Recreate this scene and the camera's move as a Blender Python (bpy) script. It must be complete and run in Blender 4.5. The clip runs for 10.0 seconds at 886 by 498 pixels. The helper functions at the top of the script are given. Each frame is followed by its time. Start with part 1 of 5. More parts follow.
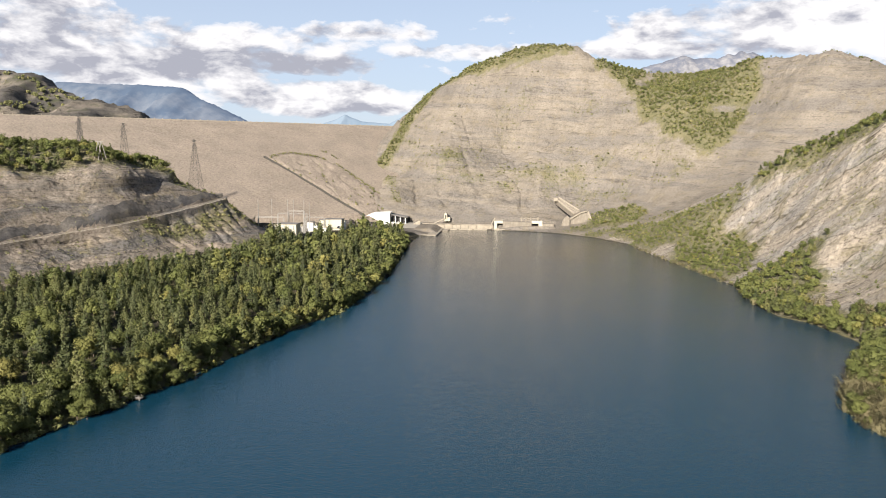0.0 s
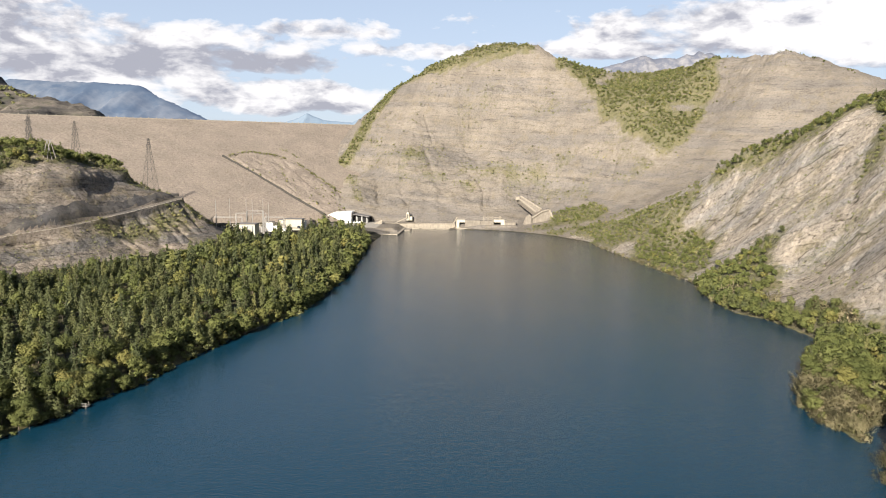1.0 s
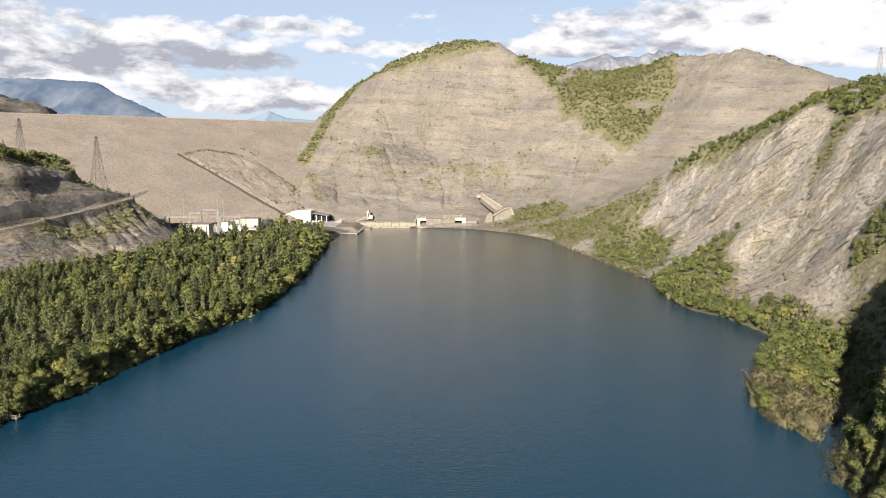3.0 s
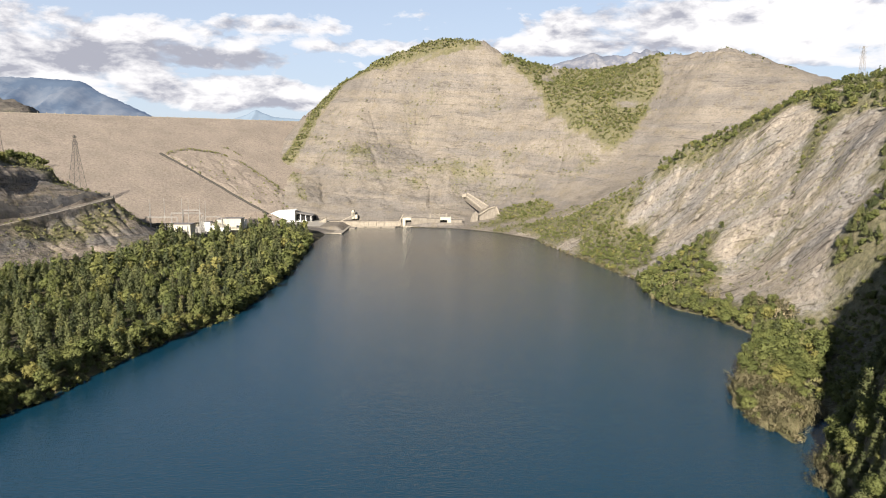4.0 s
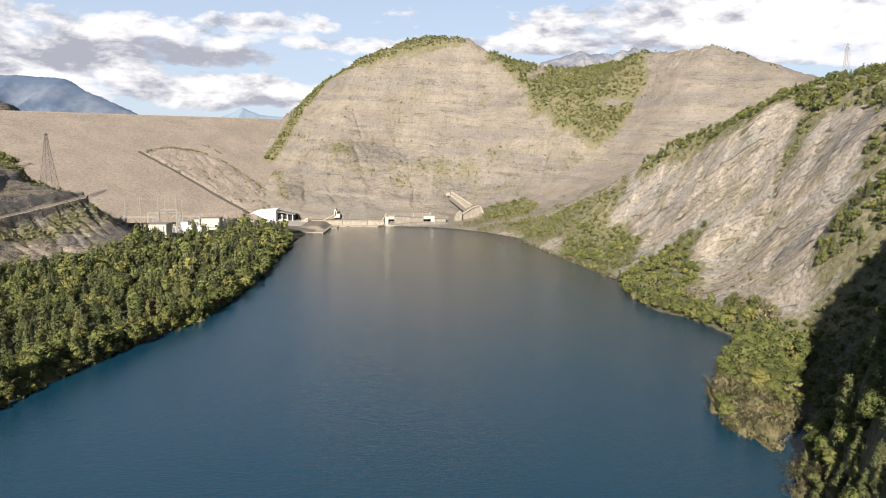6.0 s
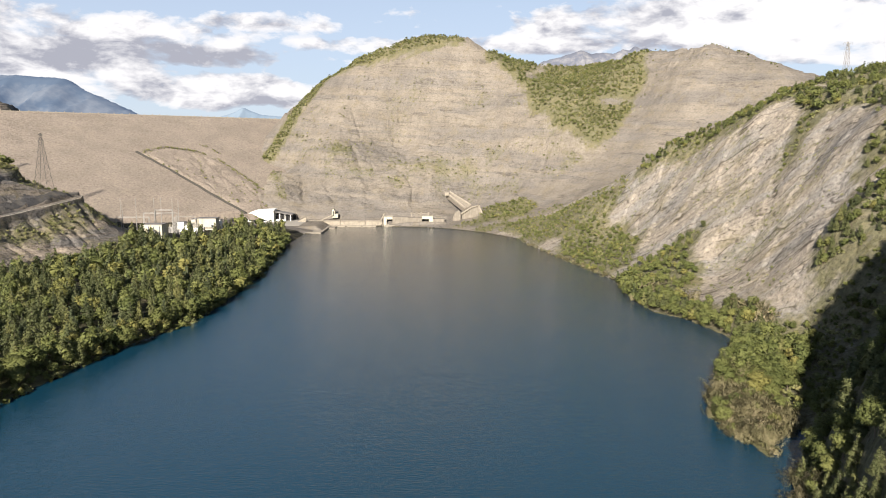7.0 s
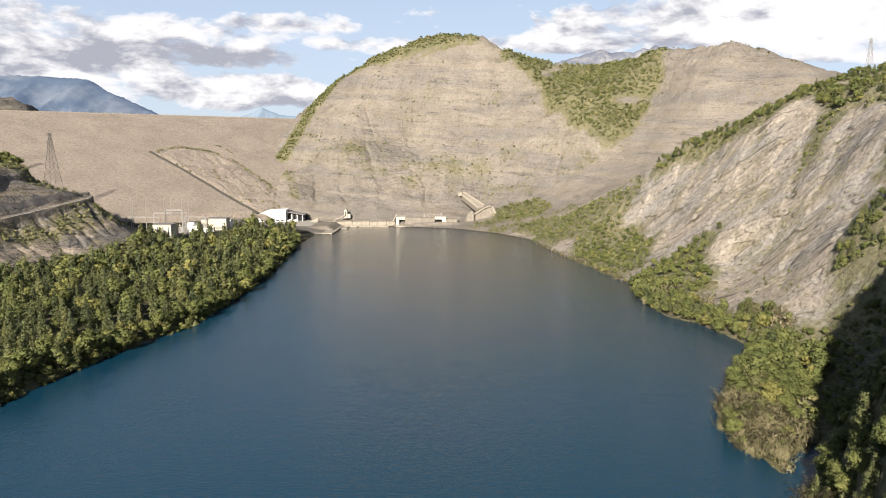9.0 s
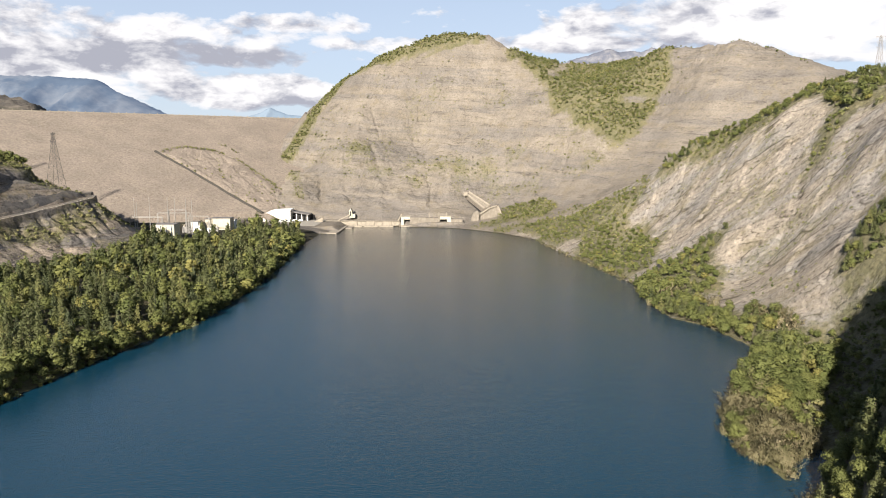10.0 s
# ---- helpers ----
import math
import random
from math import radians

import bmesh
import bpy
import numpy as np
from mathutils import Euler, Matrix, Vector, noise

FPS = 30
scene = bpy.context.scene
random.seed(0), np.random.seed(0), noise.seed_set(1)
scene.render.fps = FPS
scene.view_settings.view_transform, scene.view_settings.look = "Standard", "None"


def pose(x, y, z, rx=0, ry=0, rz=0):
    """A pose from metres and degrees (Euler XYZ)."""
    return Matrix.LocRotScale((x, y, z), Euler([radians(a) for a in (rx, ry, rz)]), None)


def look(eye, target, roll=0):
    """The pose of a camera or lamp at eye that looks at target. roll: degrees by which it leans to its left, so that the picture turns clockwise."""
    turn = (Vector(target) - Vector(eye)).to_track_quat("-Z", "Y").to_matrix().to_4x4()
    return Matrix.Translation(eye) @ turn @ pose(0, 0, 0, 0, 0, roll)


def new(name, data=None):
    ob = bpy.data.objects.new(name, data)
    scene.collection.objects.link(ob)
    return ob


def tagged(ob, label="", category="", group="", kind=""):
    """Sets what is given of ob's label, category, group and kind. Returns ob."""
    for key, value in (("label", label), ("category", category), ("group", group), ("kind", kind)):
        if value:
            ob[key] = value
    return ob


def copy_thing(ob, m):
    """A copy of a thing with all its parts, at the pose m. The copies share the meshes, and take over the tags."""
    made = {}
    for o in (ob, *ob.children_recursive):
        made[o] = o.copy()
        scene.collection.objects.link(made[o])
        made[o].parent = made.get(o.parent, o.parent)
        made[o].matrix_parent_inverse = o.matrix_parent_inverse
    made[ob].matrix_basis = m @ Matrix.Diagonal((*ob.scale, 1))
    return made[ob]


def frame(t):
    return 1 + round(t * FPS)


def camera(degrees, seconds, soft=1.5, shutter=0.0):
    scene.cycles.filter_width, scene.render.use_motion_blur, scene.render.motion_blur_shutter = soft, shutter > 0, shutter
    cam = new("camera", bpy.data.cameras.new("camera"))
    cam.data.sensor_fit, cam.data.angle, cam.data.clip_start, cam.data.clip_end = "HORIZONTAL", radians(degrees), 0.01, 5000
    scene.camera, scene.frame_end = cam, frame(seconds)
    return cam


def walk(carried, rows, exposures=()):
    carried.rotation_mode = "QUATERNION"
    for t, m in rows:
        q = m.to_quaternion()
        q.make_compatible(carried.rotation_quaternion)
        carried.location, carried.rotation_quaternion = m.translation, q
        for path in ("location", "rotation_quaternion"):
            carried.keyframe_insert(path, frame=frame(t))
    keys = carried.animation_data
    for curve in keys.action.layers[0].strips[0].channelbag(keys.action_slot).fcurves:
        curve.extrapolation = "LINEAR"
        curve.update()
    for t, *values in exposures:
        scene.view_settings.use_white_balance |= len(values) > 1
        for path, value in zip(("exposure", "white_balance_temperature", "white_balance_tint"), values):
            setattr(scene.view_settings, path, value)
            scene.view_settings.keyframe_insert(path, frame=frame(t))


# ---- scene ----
# The drone's flight: seconds, eye (m over the lake), yaw to the left, pitch, lean.
cam = camera(61.77, 10.0, soft=1.0)
PATH = [
    (0, -12.53, -17.95, 90.34, 6.57, -7.46, 0.35),
    (0.5, -11.44, -15.83, 90.16, 5.17, -7.48, 0.33),
    (1, -10.42, -13.75, 90.11, 3.80, -7.52, 0.31),
    (1.5, -9.31, -11.83, 90.14, 2.95, -7.55, 0.29),
    (2, -8.01, -10.05, 90.22, 2.27, -7.60, 0.29),
    (2.5, -6.57, -8.22, 90.08, 1.69, -7.63, 0.25),
    (4, -1.72, -2.09, 90.15, 0.24, -7.75, 0.16),
    (4.5, 0.00, -0.00, 90.00, -0.08, -7.75, 0.17),
    (5, 1.75, 2.22, 89.82, -0.35, -7.75, 0.18),
    (5.5, 3.62, 4.80, 90.09, -0.57, -7.82, 0.15),
    (7, 8.60, 11.35, 90.14, -0.46, -7.91, 0.09),
    (7.5, 10.31, 13.52, 90.23, -0.19, -7.92, 0.07),
    (8, 11.77, 15.73, 90.08, 0.33, -7.91, 0.08),
    (8.5, 13.59, 18.22, 90.05, 0.69, -7.93, 0.05),
    (9, 15.39, 20.48, 89.91, 1.02, -7.92, 0.05),
    (9.5, 16.99, 22.74, 89.83, 1.36, -7.92, 0.03),
    (10, 18.55, 24.63, 89.68, 1.64, -7.94, 0.04),
]


def eye_pose(x, y, z, yaw, pitch, lean):
    ahead = Vector((-math.sin(radians(yaw)) * math.cos(radians(pitch)), math.cos(radians(yaw)) * math.cos(radians(pitch)), math.sin(radians(pitch))))
    eye = Vector((x, y, z))
    return look(eye, eye + ahead, lean)


EXPOSURE = [(0.0, 1.33), (10.0, 1.33)]
walk(cam, [(t, eye_pose(*row)) for t, *row in PATH], EXPOSURE)

# ---------------------------------------------------------------- world, sun
SUN_FROM = Vector((-0.28, -0.96, 0.0)).normalized()
SUN_ELEV = radians(24)


def node(nt, kind, **values):
    n = nt.nodes.new(kind)
    for key, value in values.items():
        n.inputs[key.replace("_", " ")].default_value = value
    return n


def math_node(nt, op, a, b=None, clamp=False):
    n = nt.nodes.new("ShaderNodeMath")
    n.operation, n.use_clamp = op, clamp
    for slot, v in zip(n.inputs, (a, b)):
        if v is None:
            continue
        if isinstance(v, (int, float)):
            slot.default_value = v
        else:
            nt.links.new(v, slot)
    return n.outputs[0]


def mix_colour(nt, fac, a, b, blend="MIX"):
    n = nt.nodes.new("ShaderNodeMix")
    n.data_type, n.blend_type = "RGBA", blend
    for slot, v in ((n.inputs[0], fac), (n.inputs[6], a), (n.inputs[7], b)):
        if isinstance(v, (int, float)):
            slot.default_value = v
        elif isinstance(v, tuple):
            slot.default_value = (*v, 1.0)
        else:
            nt.links.new(v, slot)
    return n.outputs[2]


def ramp(nt, fac, stops):
    n = nt.nodes.new("ShaderNodeValToRGB")
    el = n.color_ramp.elements
    while len(el) < len(stops):
        el.new(0.5)
    for e, (at, c) in zip(el, stops):
        e.position = at
        e.color = (c, c, c, 1) if isinstance(c, (int, float)) else (*c, 1)
    nt.links.new(fac, n.inputs[0])
    return n.outputs[0]


def make_world():
    world = bpy.data.worlds.new("sky")
    scene.world = world
    world.use_nodes = True
    nt = world.node_tree
    nt.nodes.clear()
    sky = nt.nodes.new("ShaderNodeTexSky")
    sky.sky_type, sky.sun_disc = "NISHITA", False
    sky.sun_elevation = SUN_ELEV
    sky.sun_rotation = math.atan2(SUN_FROM.x, SUN_FROM.y)
    sky.air_density, sky.dust_density, sky.ozone_density = 1.0, 0.3, 3.0
    # cumulus: noise over azimuth and height, thicker in the banks that the day shows
    co = nt.nodes.new("ShaderNodeTexCoord")
    sep = nt.nodes.new("ShaderNodeSeparateXYZ")
    nt.links.new(co.outputs["Generated"], sep.inputs[0])
    az = math_node(nt, "ARCTAN2", sep.outputs[0], sep.outputs[1])
    el = math_node(nt, "ARCSINE", sep.outputs[2])
    com = nt.nodes.new("ShaderNodeCombineXYZ")
    nt.links.new(az, com.inputs[0])
    nt.links.new(math_node(nt, "MULTIPLY", el, 2.2), com.inputs[1])
    big = node(nt, "ShaderNodeTexNoise", Scale=11.0, Detail=10.0, Roughness=0.58, Distortion=0.2)
    nt.links.new(com.outputs[0], big.inputs["Vector"])
    shift = nt.nodes.new("ShaderNodeVectorMath")
    shift.operation = "ADD"
    shift.inputs[1].default_value = (-0.006, 0.028, 0.0)
    nt.links.new(com.outputs[0], shift.inputs[0])
    low = node(nt, "ShaderNodeTexNoise", Scale=11.0, Detail=10.0, Roughness=0.58, Distortion=0.2)
    nt.links.new(shift.outputs[0], low.inputs["Vector"])

    def bank(a0, e0, ra, re, gain):
        d = math_node(nt, "ADD", math_node(nt, "POWER", math_node(nt, "ABSOLUTE", math_node(nt, "DIVIDE", math_node(nt, "SUBTRACT", az, radians(a0)), radians(ra))), 2.0),
                      math_node(nt, "POWER", math_node(nt, "ABSOLUTE", math_node(nt, "DIVIDE", math_node(nt, "SUBTRACT", el, radians(e0)), radians(re))), 2.0))
        return math_node(nt, "MULTIPLY", math_node(nt, "SUBTRACT", 1.0, d, True), gain * 1.15)

    banks = None
    for b in CLOUDS:
        banks = bank(*b) if banks is None else math_node(nt, "ADD", banks, bank(*b))
    field = math_node(nt, "ADD", math_node(nt, "SUBTRACT", math_node(nt, "MULTIPLY", big.outputs[0], 1.6), 0.35), banks)
    cover = ramp(nt, field, [(0.60, 0.0), (0.68, 0.6), (0.80, 1.0)])
    gloom = None
    for b in UNDERSIDES:
        gloom = bank(*b) if gloom is None else math_node(nt, "ADD", gloom, bank(*b))
    fine = node(nt, "ShaderNodeTexNoise", Scale=19.0, Detail=8.0, Roughness=0.6, Distortion=0.3)
    nt.links.new(com.outputs[0], fine.inputs["Vector"])
    top = math_node(nt, "MULTIPLY", math_node(nt, "SUBTRACT", big.outputs[0], low.outputs[0]), 3.2)
    shade = math_node(nt, "ADD", math_node(nt, "ADD", math_node(nt, "SUBTRACT", 0.42, top), math_node(nt, "MULTIPLY", math_node(nt, "SUBTRACT", fine.outputs[0], 0.5), 2.6)), gloom)
    dark = ramp(nt, shade, [(0.30, 0.0), (1.05, 1.0)])
    lit = mix_colour(nt, dark, (10.7, 10.5, 10.7), (4.9, 5.0, 5.8))
    low_air = ramp(nt, math_node(nt, "MULTIPLY", el, 1.6), [(0.20, 0.70), (0.95, 0.10)])
    pale = mix_colour(nt, low_air, sky.outputs[0], (7.4, 8.4, 10.4))
    out = mix_colour(nt, cover, pale, lit)
    bg = node(nt, "ShaderNodeBackground", Strength=SKY)
    nt.links.new(out, bg.inputs[0])
    end = nt.nodes.new("ShaderNodeOutputWorld")
    nt.links.new(bg.outputs[0], end.inputs[0])


SKY = 0.038
# banks of cloud: azimuth, height, half width, half depth (degrees), weight
CLOUDS = [(-29, 5.3, 10, 1.3, 0.5), (-33, 7.6, 13, 2.6, 0.40), (-17, 7.6, 9, 2.2, 0.30), (-12, 9.0, 6, 0.9, 0.22), (-16, 3.9, 10.5, 1.6, 0.55), (-23, 6.2, 16, 1.1, 0.22),
          (15, 8.5, 13, 2.2, 0.48), (28, 8.2, 12, 3.4, 0.5), (1, 7.4, 13, 0.9, 0.36), (-1, 9.9, 3, 0.6, 0.16), (-34, 10.5, 5, 1.2, 0.3),
          (-60, 9, 20, 5, 0.3), (70, 10, 30, 6, 0.3), (180, 14, 60, 8, 0.2)]
UNDERSIDES = [(-27, 6.1, 17, 1.6, 0.40), (-14, 6.2, 8, 1.2, 0.45), (-16, 3.2, 9, 0.8, 0.35), (13, 7.2, 7, 0.8, 0.5), (-36, 8.5, 8, 2.0, 0.25), (26, 8.0, 12, 2.6, -0.5)]
make_world()
sun = new("sun", bpy.data.lights.new("sun", "SUN"))
sun.data.energy, sun.data.angle, sun.data.color = 5.0, radians(0.6), (1.0, 0.91, 0.79)
towards = Vector((-SUN_FROM.x * math.cos(SUN_ELEV), -SUN_FROM.y * math.cos(SUN_ELEV), -math.sin(SUN_ELEV)))
sun.matrix_world = Matrix.Translation((-300, -800, 600)) @ towards.to_track_quat("-Z", "Y").to_matrix().to_4x4()


# ---------------------------------------------------------------- materials
def material(name):
    m = bpy.data.materials.new(name)
    m.use_nodes = True
    nt = m.node_tree
    bsdf = nt.nodes["Principled BSDF"]
    return m, nt, bsdf


def coords(nt, scale=(1, 1, 1), turn=(0, 0, 0)):
    """Object coordinates, first turned by the given degrees and then scaled."""
    out = nt.nodes.new("ShaderNodeTexCoord").outputs["Object"]
    for key, value, idle in (("Rotation", [radians(a) for a in turn], (0, 0, 0)), ("Scale", scale, (1, 1, 1))):
        if tuple(value) != idle:
            mp = nt.nodes.new("ShaderNodeMapping")
            mp.inputs[key].default_value = value
            nt.links.new(out, mp.inputs[0])
            out = mp.outputs[0]
    return out


def noise_at(nt, vec, scale, detail=6.0, rough=0.6, distort=0.0):
    n = node(nt, "ShaderNodeTexNoise", Scale=scale, Detail=detail, Roughness=rough, Distortion=distort)
    nt.links.new(vec, n.inputs["Vector"])
    return n.outputs[0]


def bump(nt, bsdf, height, strength, distance):
    b = node(nt, "ShaderNodeBump", Strength=strength, Distance=distance)
    nt.links.new(height, b.inputs["Height"])
    nt.links.new(b.outputs[0], bsdf.inputs["Normal"])


def rock_material(name, pale, mid, grey, beds, turn, bed_amount=0.4, streaks=(0.10, 0.10, 0.016), dry=(0.20, 0.165, 0.085), dry_amount=0.4, speck=0.4, ledges=None, ledge_amount=0.5, grass_run=(0.07, 0.07, 0.07), relief_amount=0.5, swirl=1.0, broken=5.0):
    """Bedded marl: broad stains, thin beds across the given turn, broken dark dashes (painted ledge shadow, dark
    clefts), scree streaks, grain and sparse dry grass.
    """
    m, nt, bsdf = material(name)
    flat = coords(nt)
    stain = noise_at(nt, flat, 0.012, 8, 0.62, 0.5)
    col = mix_colour(nt, ramp(nt, stain, [(0.42, 0.0), (0.58, 1.0)]), mid, pale)
    across = coords(nt, beds, turn)
    bed = noise_at(nt, across, 1.0, 7, 0.66, 0.3 * swirl)
    slabs = noise_at(nt, coords(nt, tuple(v * 0.45 for v in beds), turn), 1.0, 6, 0.6, 0.5 * swirl)
    col = mix_colour(nt, ramp(nt, slabs, [(0.46, 0.0), (0.58, 0.9)]), col, grey)
    col = mix_colour(nt, bed_amount, col, ramp(nt, bed, [(0.34, 0.66), (0.46, 0.96), (0.54, 1.05), (0.66, 1.22)]), "MULTIPLY")
    # thin dark dashes: shadow under ledges put into the colour, and dark cleft rock
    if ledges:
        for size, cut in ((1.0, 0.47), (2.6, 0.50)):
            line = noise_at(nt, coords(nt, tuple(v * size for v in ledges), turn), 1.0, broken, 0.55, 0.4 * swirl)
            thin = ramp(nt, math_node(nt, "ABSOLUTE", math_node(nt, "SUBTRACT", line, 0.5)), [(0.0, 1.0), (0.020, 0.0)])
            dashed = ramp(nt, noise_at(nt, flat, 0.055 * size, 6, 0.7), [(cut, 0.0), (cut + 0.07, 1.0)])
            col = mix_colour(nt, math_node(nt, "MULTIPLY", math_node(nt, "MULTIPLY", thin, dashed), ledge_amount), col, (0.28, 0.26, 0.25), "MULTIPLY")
        bright = ramp(nt, noise_at(nt, flat, 0.024, 7, 0.7, 0.3), [(0.60, 0.0), (0.68, 0.6)])
        col = mix_colour(nt, math_node(nt, "MULTIPLY", bright, ramp(nt, bed, [(0.50, 0.0), (0.62, 1.0)])), col, (1.30, 1.25, 1.15), "MULTIPLY")
    scree = noise_at(nt, coords(nt, streaks), 1.0, 6, 0.6, 0.3)
    col = mix_colour(nt, 0.45, col, ramp(nt, scree, [(0.36, 0.76), (0.5, 1.0), (0.64, 1.17)]), "MULTIPLY")
    grain = noise_at(nt, flat, 0.45, 8, 0.76)
    grass = noise_at(nt, coords(nt, grass_run, turn), 1.0, 8, 0.74, 0.4 * swirl)
    col = mix_colour(nt, ramp(nt, grass, [(0.52, 0.0), (0.64, dry_amount)]), col, dry)
    turf = nt.nodes.new("ShaderNodeAttribute")
    turf.attribute_name = "tint"
    grown = math_node(nt, "ADD", turf.outputs["Fac"], math_node(nt, "MULTIPLY", math_node(nt, "SUBTRACT", noise_at(nt, flat, 0.14, 8, 0.75), 0.5), 2.0))
    col = mix_colour(nt, ramp(nt, grown, [(0.34, 0.0), (0.95, 0.8)]), col, mix_colour(nt, ramp(nt, grass, [(0.42, 0.0), (0.58, 1.0)]), (0.088, 0.087, 0.036), (0.128, 0.116, 0.056)))
    col = mix_colour(nt, speck, col, ramp(nt, grain, [(0.37, 0.36), (0.46, 0.90), (0.54, 1.06), (0.63, 1.40)]), "MULTIPLY")
    nt.links.new(col, bsdf.inputs["Base Color"])
    bsdf.inputs["Roughness"].default_value = 0.92
    bsdf.inputs["Specular IOR Level"].default_value = 0.2
    high = math_node(nt, "ADD", math_node(nt, "MULTIPLY", bed, 0.9), grain)
    bump(nt, bsdf, high, relief_amount, 2.0)
    return m


def leaf_material(name, dark, light, dry):
    m, nt, bsdf = material(name)
    att = nt.nodes.new("ShaderNodeAttribute")
    att.attribute_name = "tint"
    info = nt.nodes.new("ShaderNodeObjectInfo")
    geo = nt.nodes.new("ShaderNodeNewGeometry")
    whole = math_node(nt, "FRACT", math_node(nt, "ADD", att.outputs["Fac"], info.outputs["Random"]))
    leaf = geo.outputs["Random Per Island"]
    col = mix_colour(nt, whole, dark, light)
    col = mix_colour(nt, ramp(nt, whole, [(0.84, 0.0), (0.98, 0.55)]), col, dry)
    col = mix_colour(nt, 0.6, col, ramp(nt, leaf, [(0.0, 0.74), (1.0, 1.22)]), "MULTIPLY")
    nt.links.new(col, bsdf.inputs["Base Color"])
    bsdf.inputs["Roughness"].default_value = 0.75
    bsdf.inputs["Specular IOR Level"].default_value = 0.25
    back = node(nt, "ShaderNodeBsdfTranslucent")
    nt.links.new(mix_colour(nt, 0.5, col, (0.20, 0.24, 0.04), "MIX"), back.inputs[0])
    mixer = node(nt, "ShaderNodeMixShader", Fac=0.12)
    nt.links.new(bsdf.outputs[0], mixer.inputs[1])
    nt.links.new(back.outputs[0], mixer.inputs[2])
    nt.links.new(mixer.outputs[0], nt.nodes["Material Output"].inputs[0])
    return m


def plain_material(name, colour, rough=0.8, metal=0.0, stain=0.35, scale=0.6, bumpy=0.15):
    m, nt, bsdf = material(name)
    flat = coords(nt)
    a = noise_at(nt, flat, scale, 7, 0.65)
    b = noise_at(nt, coords(nt, (1, 1, 0.15)), scale * 2.2, 6, 0.6)
    col = mix_colour(nt, stain, (*colour,), ramp(nt, a, [(0.3, tuple(c * 0.55 for c in colour)), (0.7, tuple(min(1.0, c * 1.25) for c in colour))]))
    col = mix_colour(nt, stain * 0.7, col, ramp(nt, b, [(0.35, 0.45), (0.6, 1.0)]), "MULTIPLY")
    nt.links.new(col, bsdf.inputs["Base Color"])
    bsdf.inputs["Roughness"].default_value, bsdf.inputs["Metallic"].default_value = rough, metal
    if bumpy:
        bump(nt, bsdf, a, bumpy, 0.3)
    return m


def water_material():
    m, nt, bsdf = material("lake_water")
    flat = coords(nt)
    sep = nt.nodes.new("ShaderNodeSeparateXYZ")
    nt.links.new(flat, sep.inputs[0])
    # silt drifts out from the outlet and thins on its way down the lake
    silt = noise_at(nt, coords(nt, (0.8, 0.7, 1)), 0.010, 5, 0.55, 0.6)
    way = math_node(nt, "DIVIDE", math_node(nt, "SUBTRACT", math_node(nt, "ADD", sep.outputs[1], math_node(nt, "MULTIPLY", sep.outputs[0], 1.1)), 345.0), 470.0, True)
    amount = math_node(nt, "MULTIPLY", way, ramp(nt, silt, [(0.36, 0.30), (0.50, 0.7), (0.62, 1.0)]), True)
    col = mix_colour(nt, amount, (0.004, 0.031, 0.056), (0.052, 0.042, 0.031))
    nt.links.new(col, bsdf.inputs["Base Color"])
    bsdf.inputs["Roughness"].default_value = 0.06
    bsdf.inputs["IOR"].default_value = 1.33
    small = noise_at(nt, coords(nt, (0.30, 1.3, 1), (0, 0, 8)), 1.0, 4, 0.6)
    wide = noise_at(nt, coords(nt, (0.6, 1.4, 1), (0, 0, -8)), 0.16, 3, 0.5)
    high = math_node(nt, "ADD", small, math_node(nt, "MULTIPLY", wide, 0.45))
    bump(nt, bsdf, high, 0.50, 0.38)
    return m


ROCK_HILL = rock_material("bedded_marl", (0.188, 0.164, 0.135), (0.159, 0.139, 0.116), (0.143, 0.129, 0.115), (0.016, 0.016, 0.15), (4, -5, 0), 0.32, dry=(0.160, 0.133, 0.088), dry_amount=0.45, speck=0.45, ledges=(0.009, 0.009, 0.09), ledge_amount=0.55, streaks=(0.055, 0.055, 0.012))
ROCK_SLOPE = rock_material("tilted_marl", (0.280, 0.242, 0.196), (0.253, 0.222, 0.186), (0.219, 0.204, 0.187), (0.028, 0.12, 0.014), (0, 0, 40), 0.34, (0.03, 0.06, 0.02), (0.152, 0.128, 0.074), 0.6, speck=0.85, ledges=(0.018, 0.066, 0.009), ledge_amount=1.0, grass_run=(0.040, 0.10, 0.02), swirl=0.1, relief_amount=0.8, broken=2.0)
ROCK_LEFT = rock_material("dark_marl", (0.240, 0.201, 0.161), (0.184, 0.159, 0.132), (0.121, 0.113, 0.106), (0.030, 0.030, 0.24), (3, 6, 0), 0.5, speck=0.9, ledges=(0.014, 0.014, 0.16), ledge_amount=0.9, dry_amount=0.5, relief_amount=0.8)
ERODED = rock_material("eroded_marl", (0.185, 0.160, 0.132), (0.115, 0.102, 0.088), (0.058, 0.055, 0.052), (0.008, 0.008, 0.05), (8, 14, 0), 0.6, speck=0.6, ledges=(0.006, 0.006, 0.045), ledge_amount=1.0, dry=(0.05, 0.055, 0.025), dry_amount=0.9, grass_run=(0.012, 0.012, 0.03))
# grey shale of the cutting, with the shade on its face put into the colour
SHADED_SHALE = rock_material("shaded_dark_shale", (0.110, 0.099, 0.088), (0.082, 0.077, 0.073), (0.062, 0.060, 0.061), (0.07, 0.07, 0.05), (3, 6, 0), 0.6, speck=0.6, dry_amount=0.2)
GROUND = rock_material("bank_soil", (0.045, 0.041, 0.026), (0.033, 0.030, 0.020), (0.024, 0.023, 0.015), (0.1, 0.1, 0.1), (0, 0, 0), 0.3)
